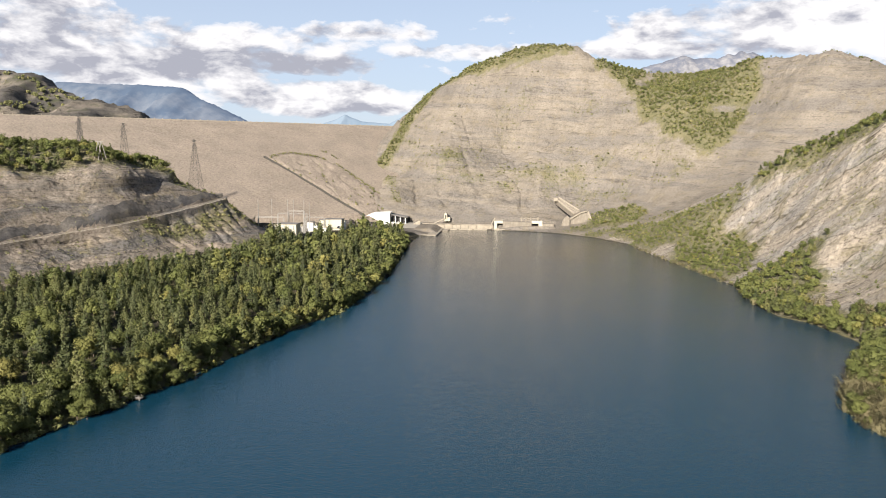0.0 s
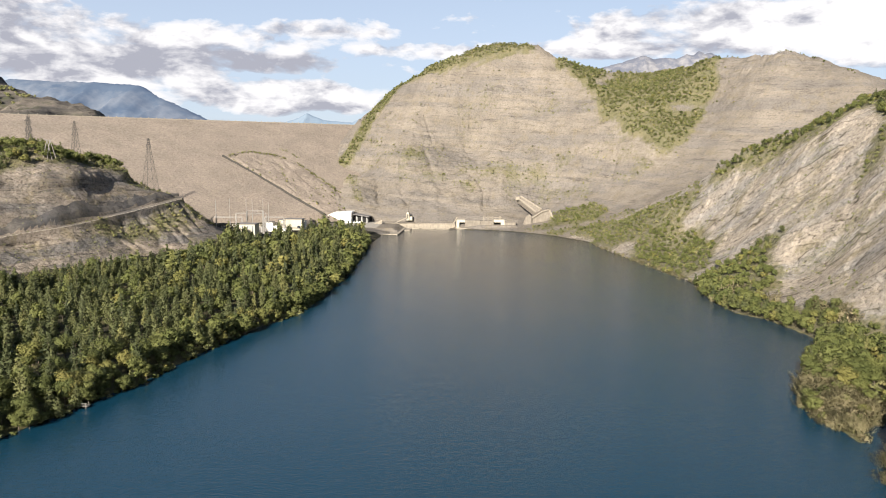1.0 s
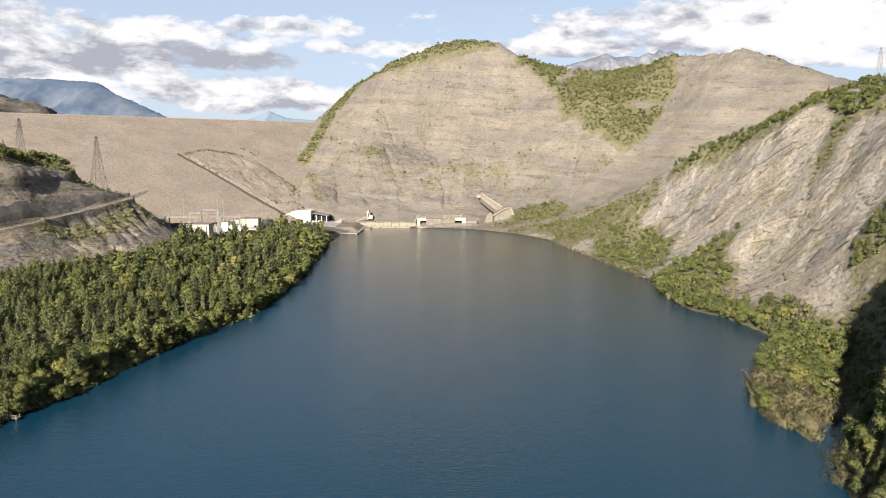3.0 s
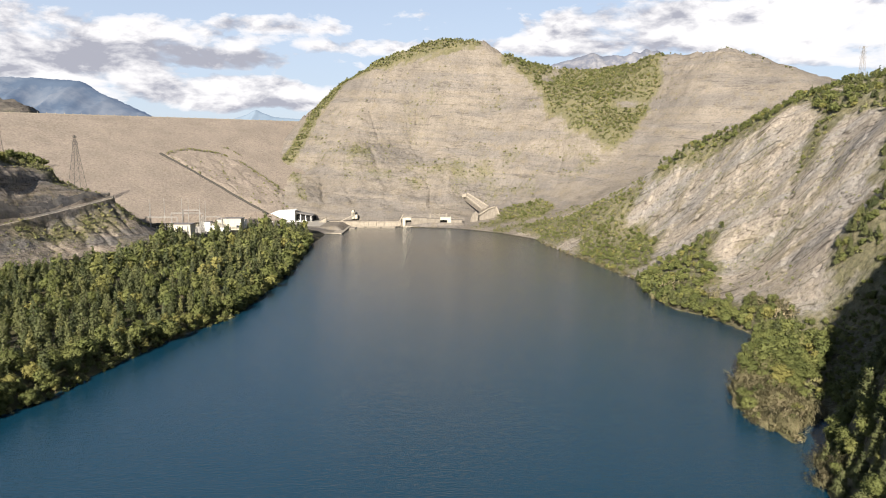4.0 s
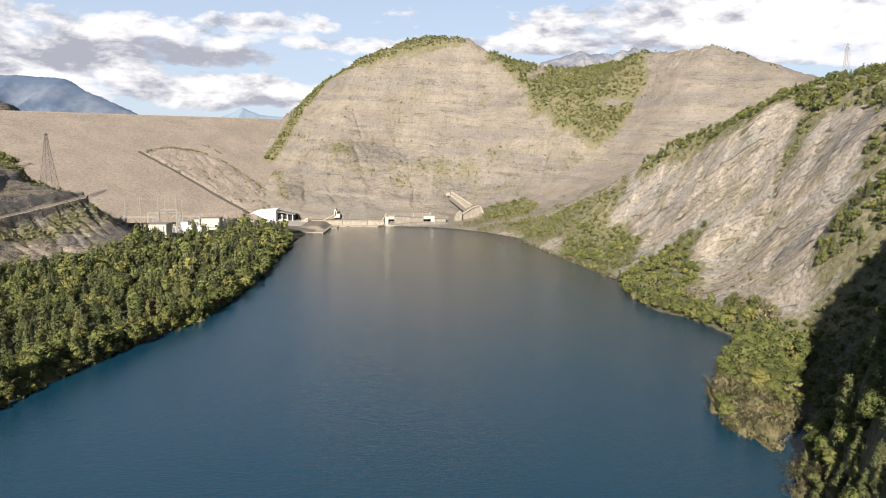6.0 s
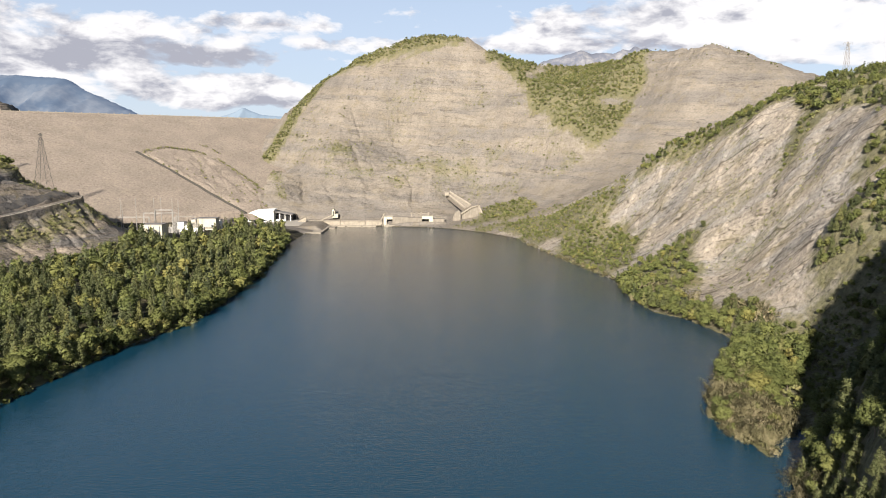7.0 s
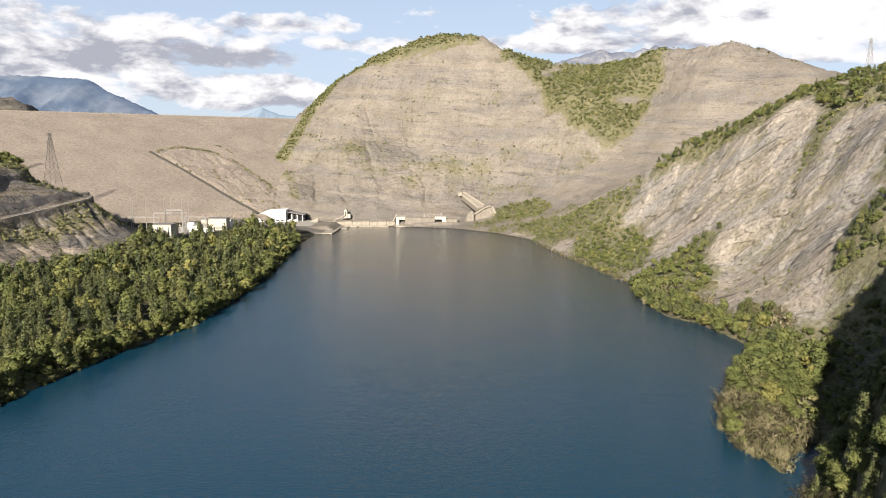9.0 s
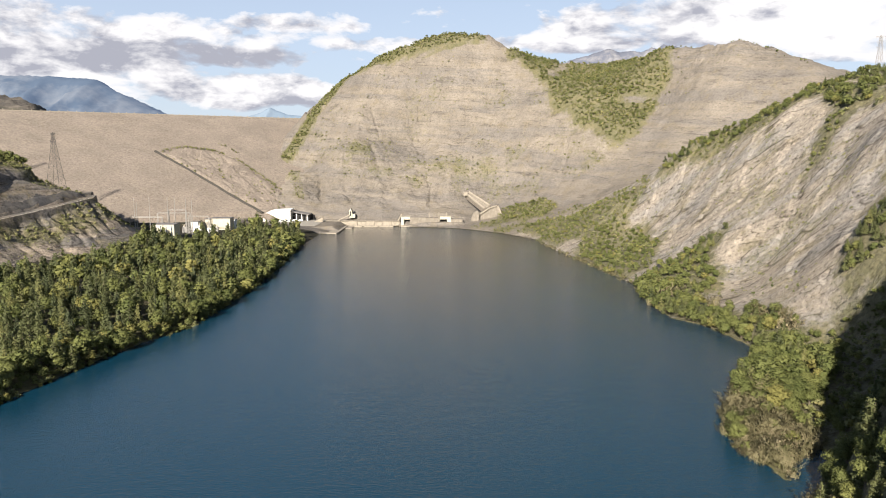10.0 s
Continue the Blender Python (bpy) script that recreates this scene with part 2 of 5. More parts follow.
DAM_FACE = rock_material("dam_rockfill", (0.243, 0.204, 0.166), (0.225, 0.189, 0.155), (0.223, 0.186, 0.154), (0.30, 0.30, 0.30), (0, 0, 0), 0.3, (0.03, 0.03, 0.03), (0.25, 0.21, 0.15), 0.2, speck=0.6)
WATER = water_material()
PINE = leaf_material("pine_needles", (0.047, 0.058, 0.024), (0.118, 0.124, 0.047), (0.146, 0.139, 0.047))
FIR = leaf_material("fir_needles", (0.050, 0.062, 0.030), (0.085, 0.098, 0.046), (0.10, 0.11, 0.05))
BROAD = leaf_material("broad_leaves", (0.074, 0.088, 0.026), (0.134, 0.142, 0.044), (0.207, 0.176, 0.053))
WILLOW = leaf_material("willow_leaves", (0.115, 0.105, 0.052), (0.205, 0.178, 0.100), (0.24, 0.20, 0.125))
SHRUB = leaf_material("shrub_leaves", (0.112, 0.121, 0.047), (0.214, 0.211, 0.092), (0.284, 0.245, 0.107))
BARK = plain_material("bark", (0.13, 0.10, 0.075), 0.9)


# ---------------------------------------------------------------- mesh helpers
def mesh_from(name, verts, faces, mat, parent=None, smooth=False, tint=None, normals=None):
    """One mesh object from arrays: verts n x 3, faces m x 3 or m x 4."""
    verts, faces = np.asarray(verts, np.float32), np.asarray(faces, np.int32)
    me = bpy.data.meshes.new(name)
    k = faces.shape[1]
    me.vertices.add(len(verts))
    me.vertices.foreach_set("co", verts.ravel())
    me.loops.add(faces.size)
    me.loops.foreach_set("vertex_index", faces.ravel())
    me.polygons.add(len(faces))
    me.polygons.foreach_set("loop_start", np.arange(0, faces.size, k, dtype=np.int32))
    me.polygons.foreach_set("loop_total", np.full(len(faces), k, np.int32))
    me.polygons.foreach_set("use_smooth", np.full(len(faces), smooth))
    if tint is not None:
        at = me.attributes.new("tint", "FLOAT", "POINT")
        at.data.foreach_set("value", np.asarray(tint, np.float32))
    me.update(calc_edges=True)
    if normals is not None:
        at = me.attributes.new("custom_normal", "FLOAT_VECTOR", "POINT")
        at.data.foreach_set("vector", np.asarray(normals, np.float32).ravel())
    me.materials.append(mat)
    ob = new(name, me)
    ob.parent = parent
    return ob


def part(name, bm, mat, parent=None, label="", smooth=False):
    me = bpy.data.meshes.new(name)
    for f in bm.faces:
        f.smooth = smooth
    bm.to_mesh(me)
    bm.free()
    me.materials.append(mat)
    ob = new(name, me)
    ob.parent = parent
    if label:
        ob["label"] = label
    return ob


def wobble(x, y, size, seed, octaves=4, rough=0.55):
    """Smooth value noise on arrays, about -1 to 1."""
    out, amp, total = 0.0, 1.0, 0.0
    rng = np.random.RandomState(seed)
    table = rng.rand(256, 256)
    for _ in range(octaves):
        u, v = np.asarray(x) / size + rng.rand() * 97, np.asarray(y) / size + rng.rand() * 97
        i, j = np.floor(u).astype(int), np.floor(v).astype(int)
        fu, fv = u - i, v - j
        fu, fv = fu * fu * (3 - 2 * fu), fv * fv * (3 - 2 * fv)
        g = lambda a, b: table[a % 256, b % 256]
        out = out + amp * ((g(i, j) * (1 - fu) + g(i + 1, j) * fu) * (1 - fv) + (g(i, j + 1) * (1 - fu) + g(i + 1, j + 1) * fu) * fv)
        total += amp
        amp *= rough
        size /= 2.03
    return 2 * out / total - 1


# ---------------------------------------------------------------- land forms
# The lake's edge, round from the quay along both banks and on down the valley.
LEFT_SHORE = [(-128, 770), (-128, 666), (-117, 532), (-116, 450), (-118, 381), (-128, 352), (-136, 321), (-146, 259), (-158, 217), (-168, 185), (-180, 140), (-190, 60), (-200, -300), (-220, -900)]
RIGHT_SHORE = [(60, -900), (62, -300), (70, 60), (84, 130), (98, 180), (108, 207), (127, 229), (124, 241), (114, 229), (106, 217), (101, 243), (103, 256), (115, 278), (130, 308), (149, 346), (145, 369), (139, 394), (127, 408), (125, 448), (130, 497), (121, 543), (110, 599), (96, 668), (88, 730), (58, 783), (23, 818)]
FAR_SHORE = [(-2, 832), (-47, 843), (-74, 848), (-112, 848), (-112, 774)]
LAKE = np.array(LEFT_SHORE + RIGHT_SHORE + FAR_SHORE, float)


YARDS = [(-214, -104, 800, 866, 5.0), (-262, -196, 632, 700, 13.0), (-52, 16, 846, 866, 5.0)]


def lake_distance(x, y):
    """Distance to the lake's edge: above 0 on land, below 0 in the lake."""
    d, inside = np.full(x.shape, 1e9), np.zeros(x.shape, bool)
    for (ax, ay), (bx, by) in zip(LAKE, np.roll(LAKE, -1, 0)):
        ex, ey = bx - ax, by - ay
        s = np.clip(((x - ax) * ex + (y - ay) * ey) / (ex * ex + ey * ey), 0, 1)
        d = np.minimum(d, np.hypot(x - ax - s * ex, y - ay - s * ey))
        if ay != by:
            inside ^= ((ay > y) != (by > y)) & (x < ax + (y - ay) * ex / ey)
    return np.where(inside, -d, d)


# Heights that shape the land, form by form.
HILL_FACE = [(-65, 915, 40), (-133, 960, 82), (-39, 1024, 101), (-22, 1040, 160), (-101, 1050, 152), (55, 1019, 148), (-6, 905, 31), (43, 908, 20), (-150, 930, 40), (102, 856, 30), (129, 985, 154), (-190, 985, 60), (0, 940, 60), (80, 930, 62), (-200, 948, 54), (-186, 912, 40), (-170, 882, 24), (-130, 892, 22)]
HILL_CREST = [(31, 1085, 240), (-28, 1085, 236), (-70, 1105, 228), (-113, 1127, 216), (59, 1062, 220), (105, 1084, 214), (-180, 1176, 173), (-193, 1055, 122), (-218, 994, 71), (177, 1053, 180), (230, 1060, 200), (140, 1100, 207), (185, 1100, 205), (0, 1180, 205), (-80, 1240, 170), (120, 1200, 185), (-230, 1230, 140)]
EAST_HILL = [(195, 906, 123), (273, 979, 211), (246, 922, 146), (290, 871, 163), (332, 915, 211), (202, 865, 91), (376, 825, 172), (300, 800, 105), (360, 1000, 190), (420, 930, 185), (450, 820, 150), (230, 780, 70), (255, 1090, 206), (440, 1150, 150)]
EAST_SLOPE = [(183, 467, 36), (183, 436, 20), (203, 394, 50), (242, 552, 116), (250, 567, 121), (290, 533, 128), (247, 492, 110), (233, 408, 94), (174, 702, 54), (127, 731, 22), (153, 609, 14), (173, 502, 30), (224, 399, 70), (192, 359, 44), (231, 493, 81), (200, 647, 85), (199, 515, 56), (253, 457, 108), (322, 590, 146), (201, 359, 57), (224, 414, 78), (159, 531, 17), (340, 480, 140), (330, 700, 105), (270, 380, 115), (260, 700, 92), (400, 600, 150)]
NEAR_SPUR = [(183, 333, 14), (165, 300, 8), (189, 331, 36), (215, 305, 45), (150, 262, 4), (172, 268, 14), (205, 270, 38), (250, 300, 70), (136, 208, 46), (150, 202, 78), (138, 155, 102), (185, 205, 108), (175, 150, 130), (126, 182, 58), (120, 155, 74), (116, 128, 88), (230, 190, 130), (200, 60, 130), (150, 0, 90), (130, -200, 60), (300, 250, 130)]
WEST_BANK = [(-150, 311, 4), (-168, 245, 4), (-150, 461, 4), (-177, 436, 5), (-227, 426, 8), (-224, 331, 7), (-170, 600, 5), (-190, 710, 11), (-160, 800, 7), (-250, 368, 9), (-219, 509, 10), (-150, 860, 8), (-270, 300, 10), (-250, 200, 8), (-280, 100, 14), (-215, 620, 8), (-260, 690, 13), (-240, 640, 13), (-210, 690, 13), (-200, 640, 11), (-230, 760, 13)]
WEST_HILL = [(-320, 436, 29), (-302, 458, 30), (-293, 517, 37), (-277, 605, 47), (-293, 582, 55), (-329, 515, 80), (-372, 613, 76), (-250, 560, 22), (-262, 500, 16), (-285, 420, 12), (-300, 360, 14), (-256, 620, 24), (-345, 430, 48), (-375, 480, 82), (-340, 560, 80), (-330, 600, 64), (-300, 630, 36), (-330, 660, 34), (-420, 560, 88), (-360, 370, 38), (-420, 420, 84), (-400, 660, 60), (-380, 300, 30), (-480, 500, 95)]
UNDER_DAM = [(-420, 900, 15), (-330, 1000, 20), (-500, 760, 25), (-600, 1000, 15), (-300, 1200, 40), (-250, 860, 8), (-340, 800, 10), (-240, 950, 20), (-420, 750, 25), (-500, 1250, 30)]
KNOTS = np.array(HILL_FACE + HILL_CREST + EAST_HILL + EAST_SLOPE + NEAR_SPUR + WEST_BANK + WEST_HILL + UNDER_DAM + [(x, y, 0.0) for x, y in (RIGHT_SHORE[2:] + LEFT_SHORE[1:-2] + FAR_SHORE)], float)
SPREAD = 14.0


def knot_gap(x, y):
    return np.sqrt((x[:, None] - KNOTS[None, :, 0]) ** 2 + (y[:, None] - KNOTS[None, :, 1]) ** 2 + SPREAD**2)


WEIGHTS = np.linalg.solve(knot_gap(KNOTS[:, 0], KNOTS[:, 1]) + np.eye(len(KNOTS)) * -1.0, KNOTS[:, 2] - 40.0)
X0, X1, Y0, Y1, STEP = -560, 480, 40, 1290, 2.0


def land(x, y, fine=True):
    """The ground's height over the lake at arrays x, y."""
    x, y = np.atleast_1d(np.asarray(x, float)), np.atleast_1d(np.asarray(y, float))
    cx, cy = np.clip(x, X0, X1), np.clip(y, Y0, Y1)
    h = np.concatenate([knot_gap(cx[i : i + 20000], cy[i : i + 20000]) @ WEIGHTS for i in range(0, len(x), 20000)]) + 40.0
    off = np.hypot(x - cx, y - cy)
    h = h * np.exp(-off / 500) + 25 * (1 - np.exp(-off / 500))
    d = lake_distance(x, y)
    if fine:
        h = h + relief(x, y, h) * np.clip(d / 15, 0, 1)
    near, level, outer = road_near(x, y)
    beside = near < 22
    h = np.where(beside & outer, np.minimum(h, level - 0.55 * (near - 3.4)), h)
    h = np.where(beside & ~outer, np.maximum(h, level + np.minimum(1.25 * (near - 4.7), (13.0 + 5.0 * wobble(x, y, 18, 83, 4) + 0.25 * near) * (1 - 0.9 * smooth01(y, 560, 600)))), h)
    h = level + (h - level) * smooth01(near, 3.4, 5.0)
    for x0, x1, y0, y1, level in YARDS:
        away = np.hypot(np.maximum(np.maximum(x0 - x, x - x1), 0), np.maximum(np.maximum(y0 - y, y - y1), 0))
        h = level + (h - level) * smooth01(away, 0.5, 5.0)
    shore = 0.4 + np.maximum(h, 0.8) * np.clip(d / 9.0, 0, 1)
    return np.where(d > 0, shore, -np.minimum(9.0, 0.4 - d * 0.5))


ROAD = np.array([(-352, 330, 29.0), (-338, 380, 32.0), (-328, 422, 33.5), (-318, 448, 35.0), (-305, 475, 37.0), (-297, 508, 39.5), (-290, 539, 42.5), (-281, 570, 46.0), (-277, 600, 48.5), (-286, 622, 49.0)])


def road_near(x, y):
    """Distance to the road's middle line, the road's height there, and whether on its lake side."""
    best, level, outer = np.full(x.shape, 1e9), np.zeros(x.shape), np.zeros(x.shape, bool)
    for (ax, ay, az), (bx, by, bz) in zip(ROAD[:-1], ROAD[1:]):
        s = np.clip(((x - ax) * (bx - ax) + (y - ay) * (by - ay)) / ((bx - ax) ** 2 + (by - ay) ** 2), 0, 1)
        d = np.hypot(x - ax - s * (bx - ax), y - ay - s * (by - ay))
        level = np.where(d < best, az + s * (bz - az), level)
        outer = np.where(d < best, (x - ax) * (by - ay) - (y - ay) * (bx - ax) > 0, outer)
        best = np.minimum(best, d)
    return best, level, outer


def smooth01(v, a, b):
    s = np.clip((v - a) / (b - a), 0, 1)
    return s * s * (3 - 2 * s)


def relief(x, y, h):
    """Beds, ribs and gullies, laid over the broad forms."""
    wide = wobble(x, y, 60, 3, 5)
    east = smooth01(x, 120, 150) * (1 - smooth01(y, 680, 760))
    hill = smooth01(y, 840, 900) * smooth01(x, -260, -215)
    west = 1 - smooth01(x, -262, -240)
    steep = smooth01(h, 10, 28)
    # tilted slabs of the east bank run up the slope, parted by clefts
    w = 0.643 * x + 0.766 * y + 6 * wobble(x, y, 50, 5, 4)
    whole = smooth01(wobble(x, y, 36, 37, 3), -0.35, 0.2)
    slab = (3.0 * ((w / 17.0) % 1.0) + 1.3 * (((w + 3 * wobble(x, y, 22, 38, 3)) / 6.7) % 1.0)) * whole
    cleft = -3.6 * smooth01(-np.abs(((w / 17.0) % 1.0) - 0.10), -0.09, 0) * whole
    steps = 1.6 * ((((0.766 * x - 0.643 * y) + 9 * wobble(x, y, 16, 39, 3)) / 23.0) % 1.0)
    ribs = slab + steps - 2.6 + cleft + 1.0 * wobble(x, y, 9, 7, 5, 0.7)
    # ledges of the bedded hill
    lv = h + 0.06 * x + 6 * wobble(x, y, 70, 11, 4)
    ledge = 5.6 * (((lv / 15.0) % 1.0) - 0.5) * smooth01(wobble(x, y, 50, 13, 3), -0.2, 0.4) + 1.0 * (((lv / 5.1) % 1.0) - 0.5) * smooth01(wobble(x, y, 30, 43, 3), -0.4, 0.4)
    gully = -1.8 * smooth01(-np.abs(wobble(x + 14 * wobble(x, y, 40, 59, 3), y * 0.3, 55, 17, 3)), -0.10, 0.0)
    scarp = 6.5 * (smooth01(h, 84, 88) - smooth01(h, 88, 125)) * smooth01(x, 120, 160) * (1 - smooth01(x, 235, 255))
    rough = scarp + ledge + gully + 3.2 * wobble(x, y, 18, 19, 5, 0.65) + 4.0 * wobble(x, y, 45, 47, 2)
    # the west hill: broken ledges above the road, ravines below it
    lw = h + 0.10 * y + 4 * wobble(x, y, 35, 53, 3)
    shelves = (2.2 * (((lw / 9.0) % 1.0) - 0.5) + 1.4 * (((lw / 3.7) % 1.0) - 0.5)) * smooth01(wobble(x, y, 24, 87, 3), -0.3, 0.3)
    v = 0.45 * x + 0.90 * y + 12 * wobble(x, y, 34, 23, 4)
    deep = smooth01(wobble(x, y, 26, 89, 3) + smooth01(y, 470, 540) * 0.9, 0.1, 0.7)
    ravines = -2.4 * deep * smooth01(-np.abs(((v / 13.0) % 1.0) - 0.5), -0.28, 0) - 1.1 * np.abs(wobble(v * 3.2, x * 0.35 + y * -0.2, 9, 91, 3))
    brow = 8.0 * (smooth01(h, 60, 63) - smooth01(h, 63, 84)) * smooth01(wobble(x, y, 40, 93, 3), -0.5, 0.1)
    west_ribs = np.where(road_near(x, y)[2], ravines, shelves + brow) + 2.2 * wobble(x, y, 12, 29, 5, 0.65)
    return wide * 3.0 * steep + steep * (east * ribs + hill * rough) + smooth01(h, 7, 15) * west * west_ribs + 0.5 * wobble(x, y, 12, 31, 3)


def grid_axis(a, b, step, far):
    inner = np.arange(a, b + 0.1, step)
    return np.concatenate([[-far, -far * 0.5, -far * 0.3, a - 250, a - 90, a - 30], inner, [b + 30, b + 90, b + 250, far * 0.4, far * 0.6, far]])


# Stretches whose grid follows the slabs or the road: x0, x1, y0, y1, way along (x, y), step along, step across, lowest height.
FINE_BOXES = [(112, 322, 306, 700, 0.766, -0.643, 2.8, 0.9, 0.3), (-412, -246, 332, 644, 0.24, 0.971, 2.4, 0.9, 15.0)]


def fine_grid(x0, x1, y0, y1, ax, ay, along, across, low):
    """A turned grid over one stretch of land: coarse along the given way, fine across it."""
    mx, my = (x0 + x1) / 2, (y0 + y1) / 2
    half = math.hypot(x1 - x0, y1 - y0) / 2
    a, b = np.meshgrid(np.arange(-half, half, along), np.arange(-half, half, across))
    x, y = mx + ax * a + ay * b, my + ay * a - ax * b
    keep = (x > x0 - 4) & (x < x1 + 4) & (y > y0 - 4) & (y < y1 + 4)
    z = np.zeros(x.shape)
    z[keep] = land(x[keep], y[keep])
    verts = np.column_stack([x.ravel(), y.ravel(), z.ravel()])
    n = x.shape[1]
    i = (np.arange(x.shape[0] - 1)[:, None] * n + np.arange(n - 1)[None, :]).ravel()
    faces = np.stack([i, i + n, i + n + 1, i + 1], 1)
    c = verts[faces].mean(1)
    return verts, faces[keep.ravel()[faces].all(1) & (c[:, 2] > low) & (c[:, 0] > x0) & (c[:, 0] < x1) & (c[:, 1] > y0) & (c[:, 1] < y1)]


def build_land():
    gx, gy = grid_axis(X0, X1, STEP, 4600), grid_axis(Y0, Y1, STEP, 4600)
    x, y = np.meshgrid(gx, gy)
    z = land(x.ravel(), y.ravel())
    verts = np.stack([x.ravel(), y.ravel(), z], 1)
    n = len(gx)
    i = (np.arange(len(gy) - 1)[:, None] * n + np.arange(n - 1)[None, :]).ravel()
    faces = np.stack([i, i + 1, i + n + 1, i + n], 1)
    deep = (verts[faces][:, :, 2].max(1) < -3.0) & (verts[faces][:, :, 1].max(1) < 900)
    faces = faces[~deep]
    for stretch in FINE_BOXES:
        x0, x1, y0, y1, low = *stretch[:4], stretch[8]
        c = verts[faces].mean(1)
        faces = faces[~((c[:, 0] > x0 + 1.5) & (c[:, 0] < x1 - 1.5) & (c[:, 1] > y0 + 1.5) & (c[:, 1] < y1 - 1.5) & (c[:, 2] > low + 0.6))]
        v2, f2 = fine_grid(*stretch)
        faces, verts = np.concatenate([faces, f2 + len(verts)]), np.concatenate([verts, v2])
    c = verts[faces].mean(1)
    west = (c[:, 0] < -232) & (c[:, 1] > 330) & (c[:, 1] < 690) & (c[:, 2] > 15)
    hill = (c[:, 1] > 770) & (c[:, 0] > -260) & (c[:, 2] > 0.3) & (c[:, 1] < 1400)
    slope = (c[:, 0] > 60) & (c[:, 1] <= 770) & (c[:, 2] > 0.3) & (c[:, 1] > 30) & (c[:, 0] < 700)
    near, _, outer = road_near(c[:, 0], c[:, 1])
    cutting = west & ~outer & (near > 4.4) & (near < 10.0 + 4.0 * wobble(c[:, 0], c[:, 1], 14, 97, 4))
    west &= ~cutting
    turf = turf_at(verts[:, 0], verts[:, 1])
    for name, label, mask, mat in (("ground", "bare soil banks and lake bed", ~(west | cutting | hill | slope), GROUND), ("west_hill", "dark marl hill cut by a road", west, ROCK_LEFT),
                                   ("road_cutting", "dark shale cutting above the road, its shade in the colour", cutting, SHADED_SHALE), ("bedded_hill", "pale bedded marl hill with thin scrub", hill, ROCK_HILL), ("east_slope", "steep pale slope of tilted marl slabs", slope, ROCK_SLOPE)):
        used, inv = np.unique(faces[mask], return_inverse=True)
        ob = mesh_from(name, verts[used], inv.reshape(-1, 4), mat, smooth=name in ("ground", "road_cutting"), tint=turf[used])
        if name == "ground":
            mesh_from("lake_bed", [(-240, -1200, -8.98), (200, -1200, -8.98), (200, 870, -8.98), (-240, 870, -8.98)], [(0, 1, 2, 3)], mat, ob)
        tagged(ob, label, "ground" if name == "ground" else "hill", kind="structure")


lake = mesh_from("water", [(-900, -1200, 0), (700, -1200, 0), (700, 900, 0), (-900, 900, 0)], [(0, 1, 2, 3)], WATER)
tagged(lake, "blue lake turning brown with silt near the dam", "lake", kind="structure")

# ---------------------------------------------------------------- the dam
CREST_A, CREST_B, CREST_Z = np.array((-900.0, 501.0)), np.array((-150.0, 1238.0)), 130.0
ALONG = (CREST_B - CREST_A) / np.linalg.norm(CREST_B - CREST_A)
DOWN = np.array((ALONG[1], -ALONG[0]))
FALL = 2.1


def build_dam():
    length = np.linalg.norm(CREST_B - CREST_A)
    s, u = np.arange(0, length + 1, 5.0), np.arange(0, 241, 3.0)
    S, U = np.meshgrid(s, u)
    P = CREST_A[None] + S.ravel()[:, None] * ALONG + U.ravel()[:, None] * DOWN
    z = CREST_Z - U.ravel() / FALL + 0.8 * wobble(S.ravel(), U.ravel(), 25, 41, 5) * smooth01(U.ravel(), 0, 8)
    n = len(s)
    z[-n:] = -8.0
    i = (np.arange(len(u) - 1)[:, None] * n + np.arange(n - 1)[None, :]).ravel()
    root = new("dam", None)
    tagged(root, "wide rockfill dam with a level crest", "dam", kind="structure")
    mesh_from("face", np.column_stack([P, z]), np.stack([i, i + n, i + n + 1, i + 1], 1), DAM_FACE, root, True)


build_dam()


# ---------------------------------------------------------------- trees and scrub
def unit(v):
    return v / np.maximum(np.linalg.norm(v, axis=1, keepdims=True), 1e-6)


def tufts(centres, outward, size, rng, spread=0.7, slim=0.6, shade=None):
    """One small leaf tuft (a triangle) at each centre, lying across its outward way and shaded as part of its clump."""
    n = len(centres)
    normal = unit(outward + rng.normal(0, spread, (n, 3)) + (0, 0, 0.25))
    side = unit(np.cross(normal, rng.normal(0, 1, (n, 3))))
    other = np.cross(normal, side)
    s = (size * rng.uniform(0.6, 1.35, n))[:, None]
    a = centres + side * s * 0.75
    b = centres - side * s * 0.55 + other * s * slim * 0.8
    c = centres - side * s * 0.50 - other * s * slim * 0.8
    verts = np.stack([a, b, c], 1).reshape(-1, 3)
    soft = unit((outward if shade is None else shade) * 0.8 + normal * 0.45)
    return verts, np.arange(3 * n).reshape(-1, 3), np.repeat(soft, 3, 0)


